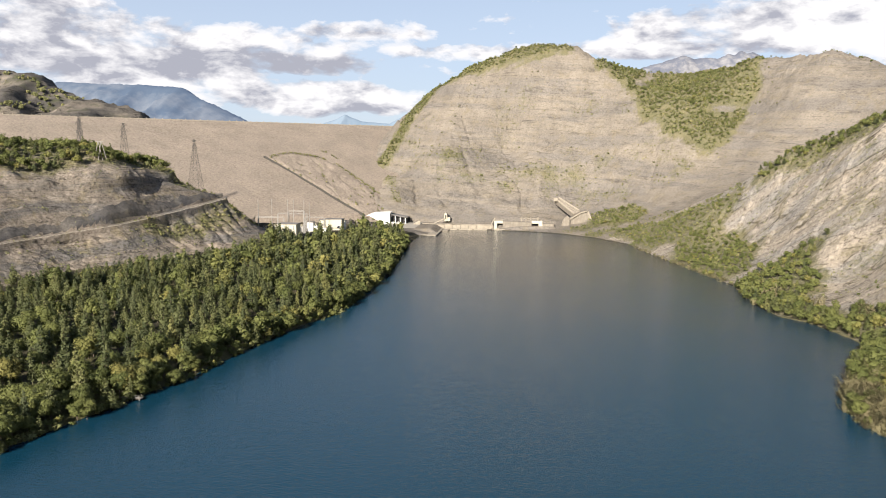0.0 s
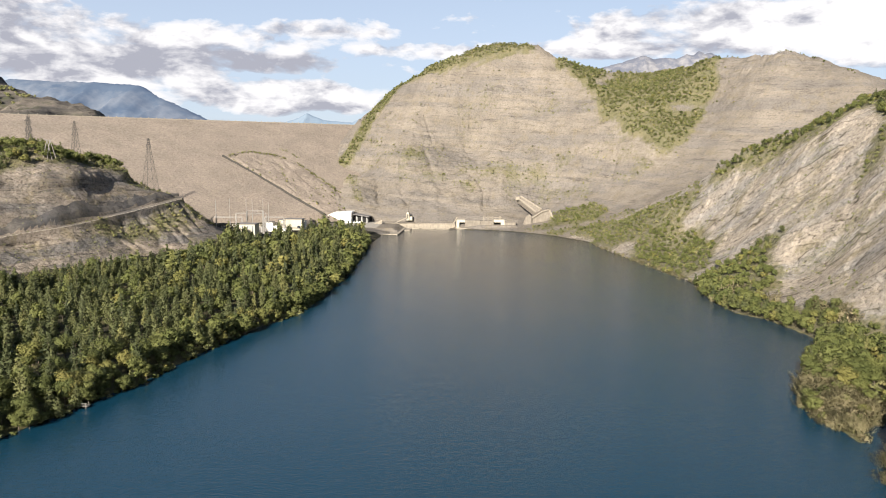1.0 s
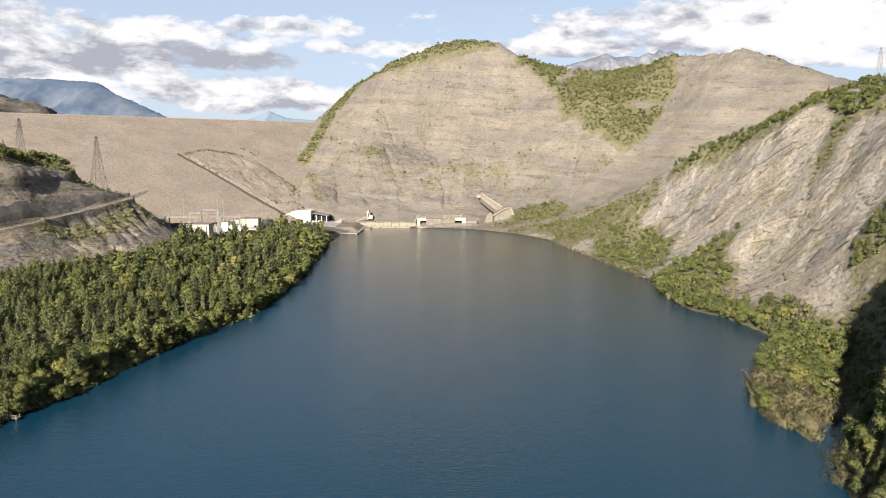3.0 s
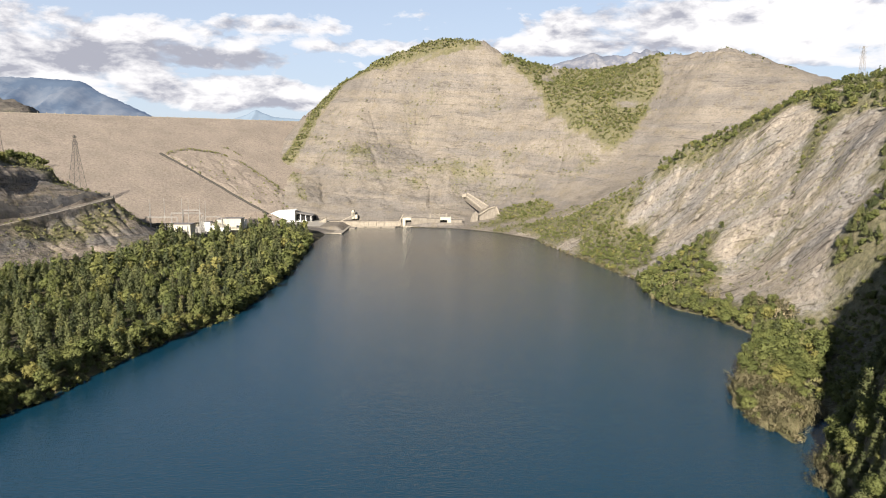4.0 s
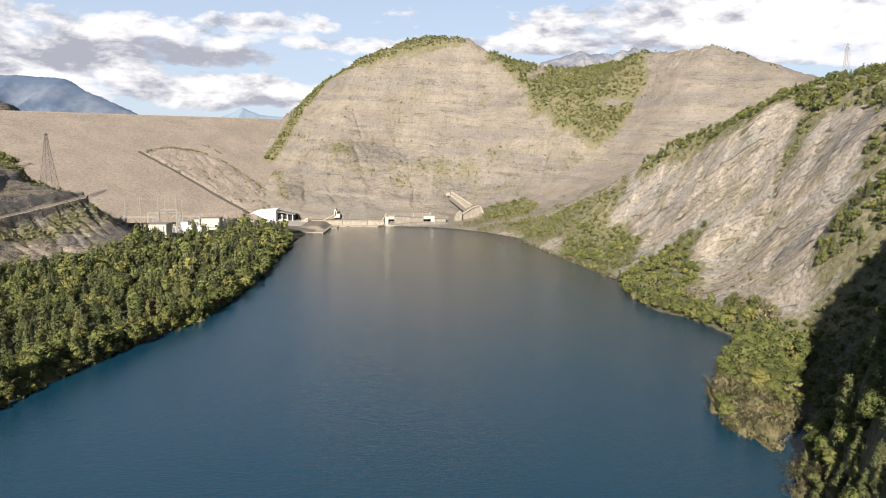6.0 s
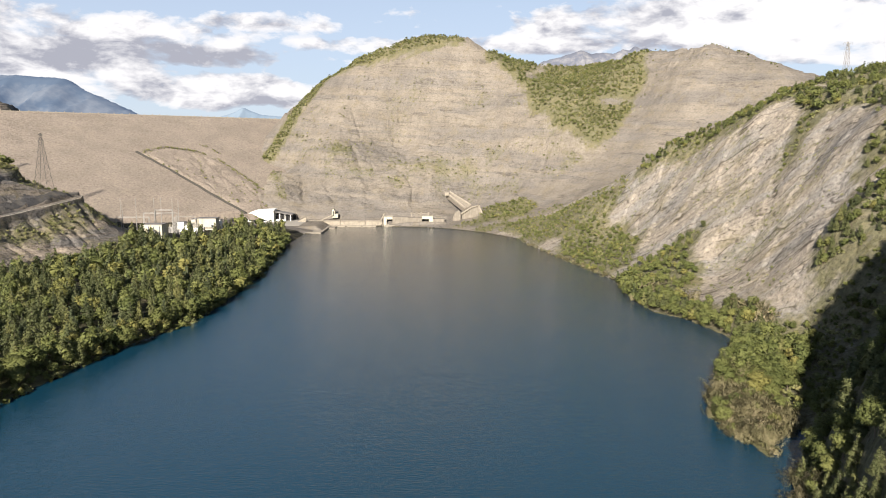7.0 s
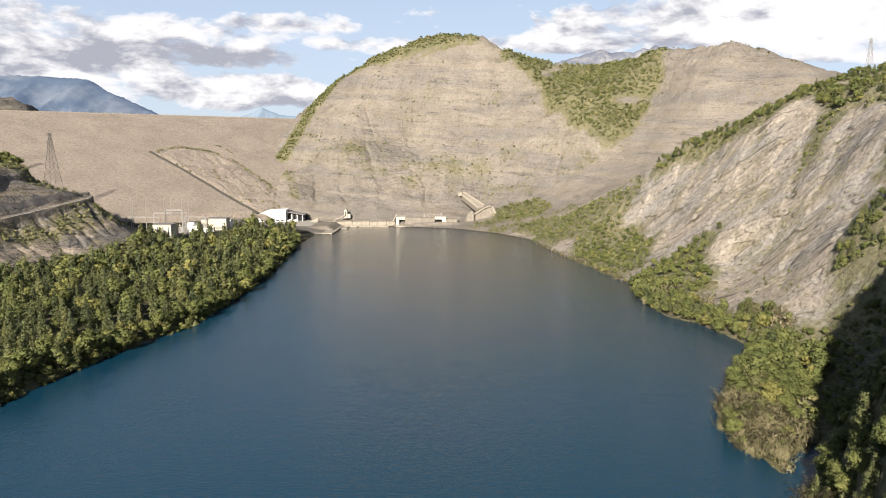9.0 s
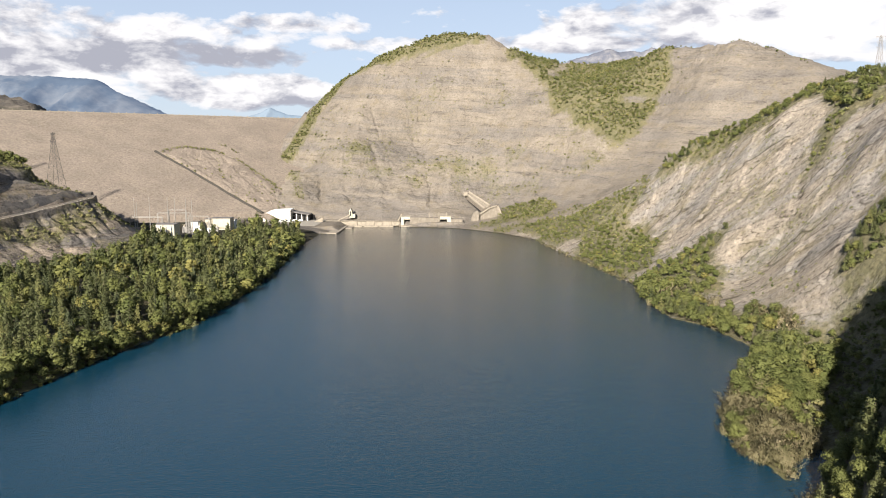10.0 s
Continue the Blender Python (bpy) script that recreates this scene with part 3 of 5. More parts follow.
def pine_crown(n, size, seed, wide=0.30, tiers=9, per=6, blunt=0.92):
    """A pine of unit height: uneven tiers of boughs, each ending in a flattened clump of needle tufts."""
    rng = np.random.RandomState(seed)
    k = tiers * per
    level = np.repeat(np.linspace(0.16, 0.93, tiers), per) + rng.uniform(-0.045, 0.045, k)
    way = np.tile(np.arange(per) * 2 * np.pi / per, tiers) + np.repeat(rng.uniform(0, 6.28, tiers), per) + rng.normal(0, 0.25, k)
    reach = wide * np.clip(1.04 - level, 0.03, 1) ** blunt * np.clip(0.55 + level * 1.8, 0, 1) * rng.uniform(0.55, 1.18, k)
    heart = np.stack([reach * 0.60 * np.cos(way), reach * 0.60 * np.sin(way), level + reach * 0.18], 1)
    bulk = np.stack([0.50 * reach + 0.012, 0.50 * reach + 0.012, 0.26 * reach + 0.012], 1)
    share = reach**1.6 + 0.0006
    j = rng.choice(k, n, p=share / share.sum())
    out = unit(rng.normal(0, 1, (n, 3)) + (0, 0, 0.35))
    c = heart[j] + out * bulk[j] * rng.uniform(0.55, 1.12, (n, 1))
    crown = unit(c * (1, 1, 0) + (0, 0, 0.07))
    return tufts(c, out, size, rng, 0.35, 0.42, unit(out * 0.9 + crown * 0.75))


def broad_crown(n, size, seed, wide=0.36, low=0.22, lobes=15):
    """A rounded crown of unit height made of leaf clumps round its limbs."""
    rng = np.random.RandomState(seed)
    lo = unit(rng.normal(0, 1, (lobes, 3)))
    lo *= rng.uniform(0.45, 1.0, (lobes, 1)) * (wide * 0.72, wide * 0.72, (1 - low) * 0.36)
    lo[:, 2] += low + (1 - low) * 0.52
    rad = rng.uniform(0.24, 0.52, lobes) * wide
    k = rng.choice(lobes, n, p=rad**2 / (rad**2).sum())
    out = unit(rng.normal(0, 1, (n, 3)))
    c = lo[k] + out * (rad[k] * rng.uniform(0.62, 1.12, n))[:, None] * (1, 1, 0.85)
    crown = unit(c - (0, 0, low + (1 - low) * 0.45))
    return tufts(c, out, size, rng, 0.40, 0.5, unit(out * 0.8 + crown * 0.7))


def reed_crown(n, size, seed):
    """Half-bare upright stems with thin dry leaf, of unit height."""
    rng = np.random.RandomState(seed)
    stem = rng.randint(0, 26, n)
    foot = rng.normal(0, 0.17, (26, 2))
    lean = foot * 1.1 + rng.normal(0, 0.09, (26, 2))
    h = rng.uniform(0.05, 1.0, n) ** 0.8 * rng.uniform(0.5, 1.0, 26)[stem]
    c = np.column_stack([foot[stem] + lean[stem] * h[:, None] + rng.normal(0, 0.05, (n, 2)), h])
    side = np.column_stack([rng.normal(0, 1, (n, 2)), np.zeros(n)])
    side *= (size * rng.uniform(0.22, 0.45, n) / np.linalg.norm(side, axis=1))[:, None]
    tip = np.column_stack([rng.normal(0, 0.5, (n, 2)) * size, size * rng.uniform(0.6, 1.7, n)])
    soft = unit(np.column_stack([c[:, :2] * 2.2, 0.25 + c[:, 2] * 0.6]) + rng.normal(0, 0.25, (n, 3)))
    way = np.cross(2 * side, tip + side)
    side = np.where((way * soft).sum(1, keepdims=True) < 0, -side, side)
    return np.stack([c - side, c + side, c + tip], 1).reshape(-1, 3), np.arange(3 * n).reshape(-1, 3), np.repeat(soft, 3, 0)


def wood(height, girth, limbs, seed, sides=6):
    """A tapered trunk with limbs, of unit height."""
    rng = np.random.RandomState(seed)
    verts, faces = [], []

    def rod(a, b, ra, rb, k):
        a, b = np.array(a, float), np.array(b, float)
        way = (b - a) / np.linalg.norm(b - a)
        u = np.cross(way, (0.31, 0.87, 0.1)); u /= np.linalg.norm(u)
        v = np.cross(way, u)
        base = len(verts)
        for p, r in ((a, ra), (b, rb)):
            for i in range(k):
                t = 2 * np.pi * i / k
                verts.append(p + r * (np.cos(t) * u + np.sin(t) * v))
        for i in range(k):
            j = (i + 1) % k
            faces.append((base + i, base + j, base + k + j))
            faces.append((base + i, base + k + j, base + k + i))

    bend = rng.normal(0, 0.015, (2, 2))
    knee = np.array([bend[0, 0], bend[0, 1], height * 0.5])
    rod((0, 0, -0.05), knee, girth, girth * 0.65, sides)
    rod(knee, (bend[1, 0], bend[1, 1], height), girth * 0.65, girth * 0.15, sides)
    for i in range(limbs):
        z = height * rng.uniform(0.3, 0.9)
        t = rng.uniform(0, 2 * np.pi)
        r = rng.uniform(0.10, 0.22)
        rod((0, 0, z), (r * np.cos(t), r * np.sin(t), z + r * rng.uniform(0.3, 1.0)), girth * 0.28, girth * 0.08, 4)
    return np.array(verts), np.array(faces)


KINDS = {  # leaf, crowns near by, crowns along the lower lake, crowns far off, crowns on the far hill
    "pine": (PINE, [pine_crown(2600, 0.034, 100 + i) for i in range(5)], [pine_crown(760, 0.060, 110 + i) for i in range(6)], [pine_crown(230, 0.105, 115 + i) for i in range(6)]),
    "fir": (FIR, [pine_crown(1100, 0.044, 180 + i, 0.21, 11, 6, 0.95) for i in range(3)], [pine_crown(560, 0.060, 184 + i, 0.21, 10, 6, 0.95) for i in range(4)], [pine_crown(240, 0.088, 188 + i, 0.21, 9, 5, 0.95) for i in range(4)]),
    "broad": (BROAD, [broad_crown(2300, 0.040, 120 + i) for i in range(5)], [broad_crown(520, 0.076, 130 + i) for i in range(6)], [broad_crown(140, 0.138, 135 + i) for i in range(6)], [broad_crown(64, 0.20, 190 + i) for i in range(6)]),
    "willow": (WILLOW, [reed_crown(1300, 0.055, 140 + i) for i in range(4)], [reed_crown(520, 0.080, 150 + i) for i in range(4)], [reed_crown(150, 0.16, 155 + i) for i in range(4)]),
    "shrub": (SHRUB, [broad_crown(150, 0.16, 160 + i, 0.62, 0.0, 8) for i in range(3)], [broad_crown(130, 0.17, 170 + i, 0.62, 0.0, 7) for i in range(5)], [broad_crown(44, 0.29, 175 + i, 0.62, 0.0, 7) for i in range(5)]),
}
TRUNKS = {"pine": wood(0.93, 0.014, 7, 1), "fir": wood(0.93, 0.012, 5, 6), "broad": wood(0.7, 0.018, 7, 2), "willow": wood(0.75, 0.008, 9, 3), "shrub": wood(0.5, 0.015, 6, 4)}
THIN = {k: wood(0.9 if k in ("pine", "fir") else 0.6, 0.013, 0, 5, 4) for k in KINDS}


def inside(poly, x, y):
    hit = np.zeros(x.shape, bool)
    for (ax, ay), (bx, by) in zip(poly, poly[1:] + poly[:1]):
        if ay != by:
            hit ^= ((ay > y) != (by > y)) & (x < ax + (y - ay) * (bx - ax) / (by - ay))
    return hit


def scatter(poly, gap, seed, keep=1.0, ragged=0.0):
    """Jittered places about gap apart inside a plan outline, on land."""
    rng = np.random.RandomState(seed)
    p = np.array(poly, float)
    gx, gy = np.meshgrid(np.arange(p[:, 0].min(), p[:, 0].max(), gap), np.arange(p[:, 1].min(), p[:, 1].max(), gap * 0.88))
    gx = gx + (np.arange(gx.shape[0])[:, None] % 2) * gap / 2
    x = (gx + rng.uniform(-0.62, 0.62, gx.shape) * gap).ravel()
    y = (gy + rng.uniform(-0.62, 0.62, gy.shape) * gap).ravel()
    ok = inside(poly, x + ragged * wobble(x, y, 34, seed + 300, 4), y + ragged * wobble(x, y, 34, seed + 301, 4)) & (rng.rand(len(x)) < keep)
    x, y = x[ok], y[ok]
    ok = lake_distance(x, y) > -1.6
    return x[ok], y[ok], rng


PLANTS = []  # kind, x, y, height, width, near


def plant(poly, gap, seed, mix, tall, keep=1.0, wide=(0.95, 1.4), near_box=None, veil=None, ragged=0.0):
    x, y, rng = scatter(poly, gap, seed, keep, ragged)
    if veil:
        size, cut = veil
        ok = wobble(x, y, size, seed + 7, 3) > cut
        x, y = x[ok], y[ok]
    names = list(mix)
    share = np.array([mix[k] for k in names], float)
    for px, py in zip(x, y):
        kind = names[rng.choice(len(names), p=share / share.sum())]
        close = near_box is not None and near_box[0] <= px <= near_box[1] and near_box[2] <= py <= near_box[3]
        size = rng.uniform(*tall) * (1 - 0.35 * rng.rand() ** 3)
        spread = rng.uniform(*wide)
        if kind == "shrub":
            size = min(tall[0] + (size - tall[0]) * rng.rand(), rng.uniform(2.2, 3.6))
        elif kind == "pine":
            size, spread = size * 1.1, spread * 0.86
        elif kind == "fir":
            size, spread = size * 1.05, spread * 0.85
        PLANTS.append((kind, px, py, size, spread, close))


WEST_WOOD = [(-132, 352), (-122, 385), (-120, 450), (-121, 532), (-132, 666), (-138, 735), (-160, 748), (-186, 745), (-180, 700), (-188, 655), (-205, 628), (-236, 606), (-226, 560), (-228, 500), (-256, 440), (-292, 360), (-290, 275), (-236, 150), (-184, 140), (-172, 185), (-150, 259), (-139, 321)]
WEST_EDGE = [(-116, 381), (-114, 450), (-116, 532), (-127, 666), (-128, 715), (-138, 715), (-136, 666), (-126, 532), (-124, 450), (-128, 385), (-146, 321), (-156, 259), (-170, 217), (-184, 185), (-190, 150), (-176, 150), (-166, 185), (-157, 217), (-144, 259), (-134, 321), (-126, 352)]
plant(WEST_WOOD, 8.4, 1, {"pine": 7, "fir": 0.7, "broad": 2.0}, (9.5, 15.5), wide=(0.9, 1.25), near_box=(-260, -100, 60, 330))
plant([(x + 2.0, y) for x, y in WEST_EDGE], 5.6, 2, {"broad": 6, "shrub": 0.6, "pine": 1.8}, (6.0, 11.5), near_box=(-260, -100, 60, 300))
plant([(-372, 456), (-350, 484), (-328, 514), (-334, 560), (-322, 588), (-345, 645), (-490, 660), (-530, 480), (-430, 400)], 5.4, 3, {"shrub": 1, "pine": 2, "broad": 5}, (5.0, 9.5), 0.95)
plant([(-340, 540), (-322, 560), (-292, 575), (-284, 606), (-300, 625), (-325, 615)], 3.6, 4, {"shrub": 4, "broad": 1}, (1.5, 3.5), 0.8)
plant([(-280, 545), (-262, 560), (-250, 610), (-262, 650), (-290, 640), (-272, 605)], 4.0, 5, {"shrub": 5, "broad": 1}, (1.5, 3.5), 0.75)
plant([(-360, 330), (-330, 380), (-296, 470), (-262, 520), (-258, 560), (-290, 530), (-310, 470), (-345, 400)], 7.0, 6, {"shrub": 1}, (0.8, 2.2), 0.6)
plant([(-345, 400), (-312, 475), (-300, 530), (-330, 560), (-380, 470)], 8.0, 7, {"shrub": 1}, (0.6, 1.6), 0.5)
plant([(-205, 622), (-216, 560), (-226, 500), (-256, 440), (-292, 360), (-312, 360), (-276, 445), (-246, 505), (-238, 560), (-232, 622)], 4.4, 40, {"shrub": 4, "broad": 1.5, "pine": 0.6}, (1.5, 5.0), 0.8)
plant([(-372, 380), (-340, 440), (-318, 500), (-300, 560), (-330, 560), (-360, 480), (-400, 420)], 4.6, 43, {"shrub": 1}, (0.6, 2.0), 0.6, veil=(16, 0.05))
plant([(-345, 340), (-322, 430), (-290, 520), (-270, 580), (-250, 600), (-250, 540), (-275, 450), (-310, 360)], 4.4, 44, {"shrub": 1}, (0.6, 2.0), 0.7, veil=(15, 0.0))
plant([(-300, 500), (-282, 530), (-270, 560), (-262, 548), (-276, 515), (-290, 490)], 3.6, 45, {"shrub": 1}, (1.5, 3.0), 0.85)
plant([(-228, 609), (-214, 606), (-212, 612), (-226, 613)], 4.5, 46, {"pine": 1}, (8.0, 11.0), 0.5)
plant([(-300, 360), (-264, 436), (-236, 500), (-232, 540), (-214, 540), (-216, 490), (-240, 425), (-276, 350)], 7.5, 48, {"pine": 2, "fir": 2, "broad": 0.7}, (9.0, 14.0), 0.8)
# broad golden crowns along the nearer shore
plant([(-148, 259), (-138, 312), (-130, 345), (-146, 345), (-156, 300), (-170, 245), (-184, 195), (-172, 190), (-160, 217)], 7.5, 49, {"broad": 1}, (9.0, 12.5), 0.85, wide=(1.1, 1.4), near_box=(-260, -100, 60, 350))
# leaning bushes that hide the foot of the west bank
SHADY = [(x + 2.4, y) for x, y in LEFT_SHORE[1:-3]] + [(x - 3.2, y - 1.5) for x, y in LEFT_SHORE[1:-3]][::-1]
plant(SHADY, 2.6, 47, {"broad": 4, "shrub": 1}, (2.2, 4.8), 0.9, wide=(1.0, 1.6))
# east bank: flooded willows on the point, broadleaf belt along the shore, thickets up the gullies
EAST_POINT = [(99, 243), (101, 258), (113, 280), (118, 284), (128, 262), (124, 243), (118, 232), (106, 215)]
plant(EAST_POINT, 3.4, 8, {"willow": 6, "broad": 2.2}, (3.5, 7.5), near_box=(0, 400, 0, 300))
plant([(113, 280), (128, 308), (146, 346), (160, 345), (166, 318), (150, 285), (126, 258)], 4.9, 9, {"broad": 7, "willow": 0.3, "pine": 1.6}, (7, 11.5), near_box=(0, 400, 0, 330))
plant([(140, 340), (143, 369), (137, 394), (125, 408), (122, 448), (127, 497), (138, 497), (140, 440), (150, 405), (162, 372), (172, 345), (160, 335)], 4.6, 10, {"broad": 6, "pine": 2, "willow": 0.4}, (5.5, 9.5))
plant([(118, 543), (127, 497), (124, 448), (129, 448), (134, 500), (124, 545), (112, 600), (97, 670), (90, 731), (86, 730), (94, 668), (108, 599)], 3.0, 11, {"willow": 4, "shrub": 2}, (1.4, 2.8), 0.8)
plant([(132, 500), (140, 450), (152, 430), (166, 450), (164, 480), (178, 488), (186, 476), (180, 500), (164, 506), (148, 510)], 4.2, 12, {"broad": 5, "pine": 2, "shrub": 1}, (4, 7.5))
plant([(118, 548), (126, 530), (146, 520), (160, 560), (160, 615), (140, 655), (124, 660), (112, 640), (114, 600)], 3.6, 13, {"shrub": 3, "broad": 5}, (2.4, 5.2), 0.95, ragged=7)
plant([(100, 680), (124, 655), (150, 640), (180, 660), (165, 705), (130, 745), (100, 790), (76, 800), (92, 735)], 3.6, 14, {"shrub": 4, "broad": 3}, (1.8, 4.4), 0.9, veil=(16, -0.42), ragged=9)
plant([(130, 745), (165, 705), (182, 662), (200, 655), (196, 690), (170, 740), (130, 790), (108, 800)], 4.2, 38, {"shrub": 3, "broad": 1}, (1.2, 3.2), 0.8, veil=(18, -0.25), ragged=9)
plant([(205, 640), (232, 590), (246, 560), (236, 548), (222, 575), (200, 615), (184, 640)], 4.2, 39, {"shrub": 3, "broad": 1}, (1.2, 3.4), 0.75, ragged=6)
plant([(62, 835), (100, 800), (118, 812), (108, 850), (66, 880), (56, 868)], 3.6, 15, {"shrub": 3, "broad": 2}, (2.5, 5.0), 0.9)
plant([(24, 824), (58, 790), (92, 745), (112, 765), (84, 830), (44, 852)], 3.4, 50, {"shrub": 4, "broad": 1}, (0.8, 3.2), 0.9, veil=(13, -0.1), ragged=4)
# wooded ridge and brow of the east slope
plant([(186, 662), (204, 660), (224, 640), (244, 605), (262, 585), (282, 575), (262, 556), (240, 560), (228, 585), (214, 612), (200, 630), (186, 648)], 4.0, 16, {"broad": 4, "pine": 2, "shrub": 2}, (3.5, 6.5), ragged=7)
plant([(262, 590), (330, 610), (380, 560), (360, 470), (290, 420), (262, 410), (246, 420), (258, 450), (262, 480), (250, 492), (256, 520), (268, 545)], 4.6, 17, {"broad": 4, "pine": 3, "shrub": 2}, (4.0, 8.0), 0.9, veil=(22, -0.45), ragged=10)
plant([(246, 500), (236, 490), (222, 480), (226, 474), (240, 480), (250, 490)], 3.6, 18, {"broad": 3, "shrub": 2}, (2.5, 4.5))
plant([(184, 350), (190, 362), (206, 366), (220, 372), (236, 366), (230, 340), (206, 330), (192, 334)], 4.0, 19, {"pine": 3, "broad": 3, "shrub": 1}, (4.5, 8.0), 0.9, ragged=6)
plant([(226, 396), (236, 404), (250, 400), (250, 380), (236, 380)], 4.0, 20, {"pine": 2, "broad": 3}, (4.0, 7.0))
plant([(178, 440), (196, 420), (212, 402), (222, 396), (224, 402), (204, 420), (184, 446)], 4.5, 21, {"shrub": 1}, (0.8, 2.0), 0.75)
plant([(150, 470), (190, 400), (230, 400), (250, 500), (230, 600), (190, 650), (160, 620)], 3.2, 22, {"shrub": 1}, (0.3, 1.9), 0.85, veil=(13, 0.0), ragged=8)
plant([(170, 650), (205, 600), (240, 540), (200, 560), (165, 610)], 3.4, 34, {"shrub": 1}, (0.5, 2.2), 0.7, veil=(13, 0.05), ragged=8)
plant([(150, 480), (172, 420), (186, 372), (178, 360), (160, 410), (140, 470)], 4.4, 35, {"shrub": 3, "broad": 1}, (0.8, 2.6), 0.6)
plant([(165, 345), (186, 334), (215, 320), (215, 296), (178, 296), (150, 280)], 3.4, 23, {"shrub": 3, "broad": 3}, (2.0, 5.5), 0.95)
plant([(150, 262), (176, 290), (240, 300), (250, 260), (200, 250), (150, 240), (132, 243)], 3.8, 24, {"broad": 3, "pine": 2, "shrub": 2}, (3.5, 7.5), 0.95)
plant([(100, 186), (109, 206), (126, 226), (136, 236), (160, 225), (175, 190), (150, 140), (110, 120), (86, 130)], 4.3, 25, {"pine": 7, "broad": 2}, (6.5, 10.5), near_box=(0, 400, 0, 300))
plant([(122, 262), (134, 240), (160, 228), (185, 240), (180, 290), (150, 285)], 3.3, 41, {"shrub": 3, "broad": 3}, (2.0, 5.0), 0.95)
plant([(97, 244), (100, 259), (112, 281), (118, 276), (107, 256), (104, 244), (109, 226), (122, 240), (127, 240), (107, 213)], 1.9, 42, {"willow": 4, "shrub": 1}, (1.4, 3.4), 0.9)
plant([(98, 184), (106, 204), (112, 204), (104, 180)], 2.6, 26, {"willow": 1}, (3.0, 5.0), near_box=(0, 400, 0, 300))
# saddle between the hills, and the crest of the bedded hill
plant([(70, 1072), (105, 1090), (140, 1106), (185, 1108), (235, 1090), (280, 985), (262, 960), (246, 925), (236, 890), (205, 872), (190, 876), (178, 905), (150, 915), (140, 950), (120, 1000), (112, 1040), (80, 1062)], 3.3, 27, {"shrub": 7, "broad": 3}, (2.6, 5.6), 0.95, veil=(24, -0.26), ragged=26)
plant([(60, 1060), (112, 1040), (105, 985), (150, 900), (200, 850), (265, 880), (290, 940), (262, 1000), (150, 1100)], 6.0, 33, {"shrub": 1}, (0.9, 3.0), 0.6, veil=(26, -0.1), ragged=20)
plant([(-225, 1000), (-206, 1052), (-196, 1110), (-176, 1178), (-110, 1140), (-70, 1116), (-28, 1096), (34, 1094), (52, 1072), (44, 1074), (-28, 1076), (-76, 1090), (-120, 1107), (-154, 1124), (-181, 1076), (-193, 1038), (-210, 994)], 3.1, 28, {"shrub": 4, "broad": 2}, (2.4, 4.6), ragged=3)
plant([(276, 986), (300, 960), (330, 925), (350, 900), (380, 830), (390, 835), (350, 925), (300, 985)], 9.0, 29, {"shrub": 2, "broad": 1}, (1.5, 4.0), 0.55)
plant([(-215, 985), (-150, 930), (-30, 920), (80, 900), (200, 860), (250, 900), (180, 960), (120, 1000), (60, 1050), (-100, 1080), (-180, 1080)], 4.6, 30, {"shrub": 1}, (0.6, 3.0), 0.8, veil=(24, 0.10), ragged=20)
plant([(-120, 985), (-20, 975), (60, 960), (150, 900), (190, 850), (120, 860), (60, 905), (-60, 930), (-150, 960)], 4.0, 31, {"shrub": 1}, (0.6, 3.2), 0.85, veil=(16, -0.02), ragged=20)
plant([(-212, 990), (-190, 960), (-168, 884), (-176, 884), (-200, 940), (-222, 990)], 3.0, 36, {"shrub": 1}, (1.0, 3.0), 0.7)
plant([(230, 860), (300, 860), (380, 820), (340, 910), (280, 960)], 5.0, 32, {"shrub": 1}, (0.5, 1.8), 0.6, veil=(22, 0.15))


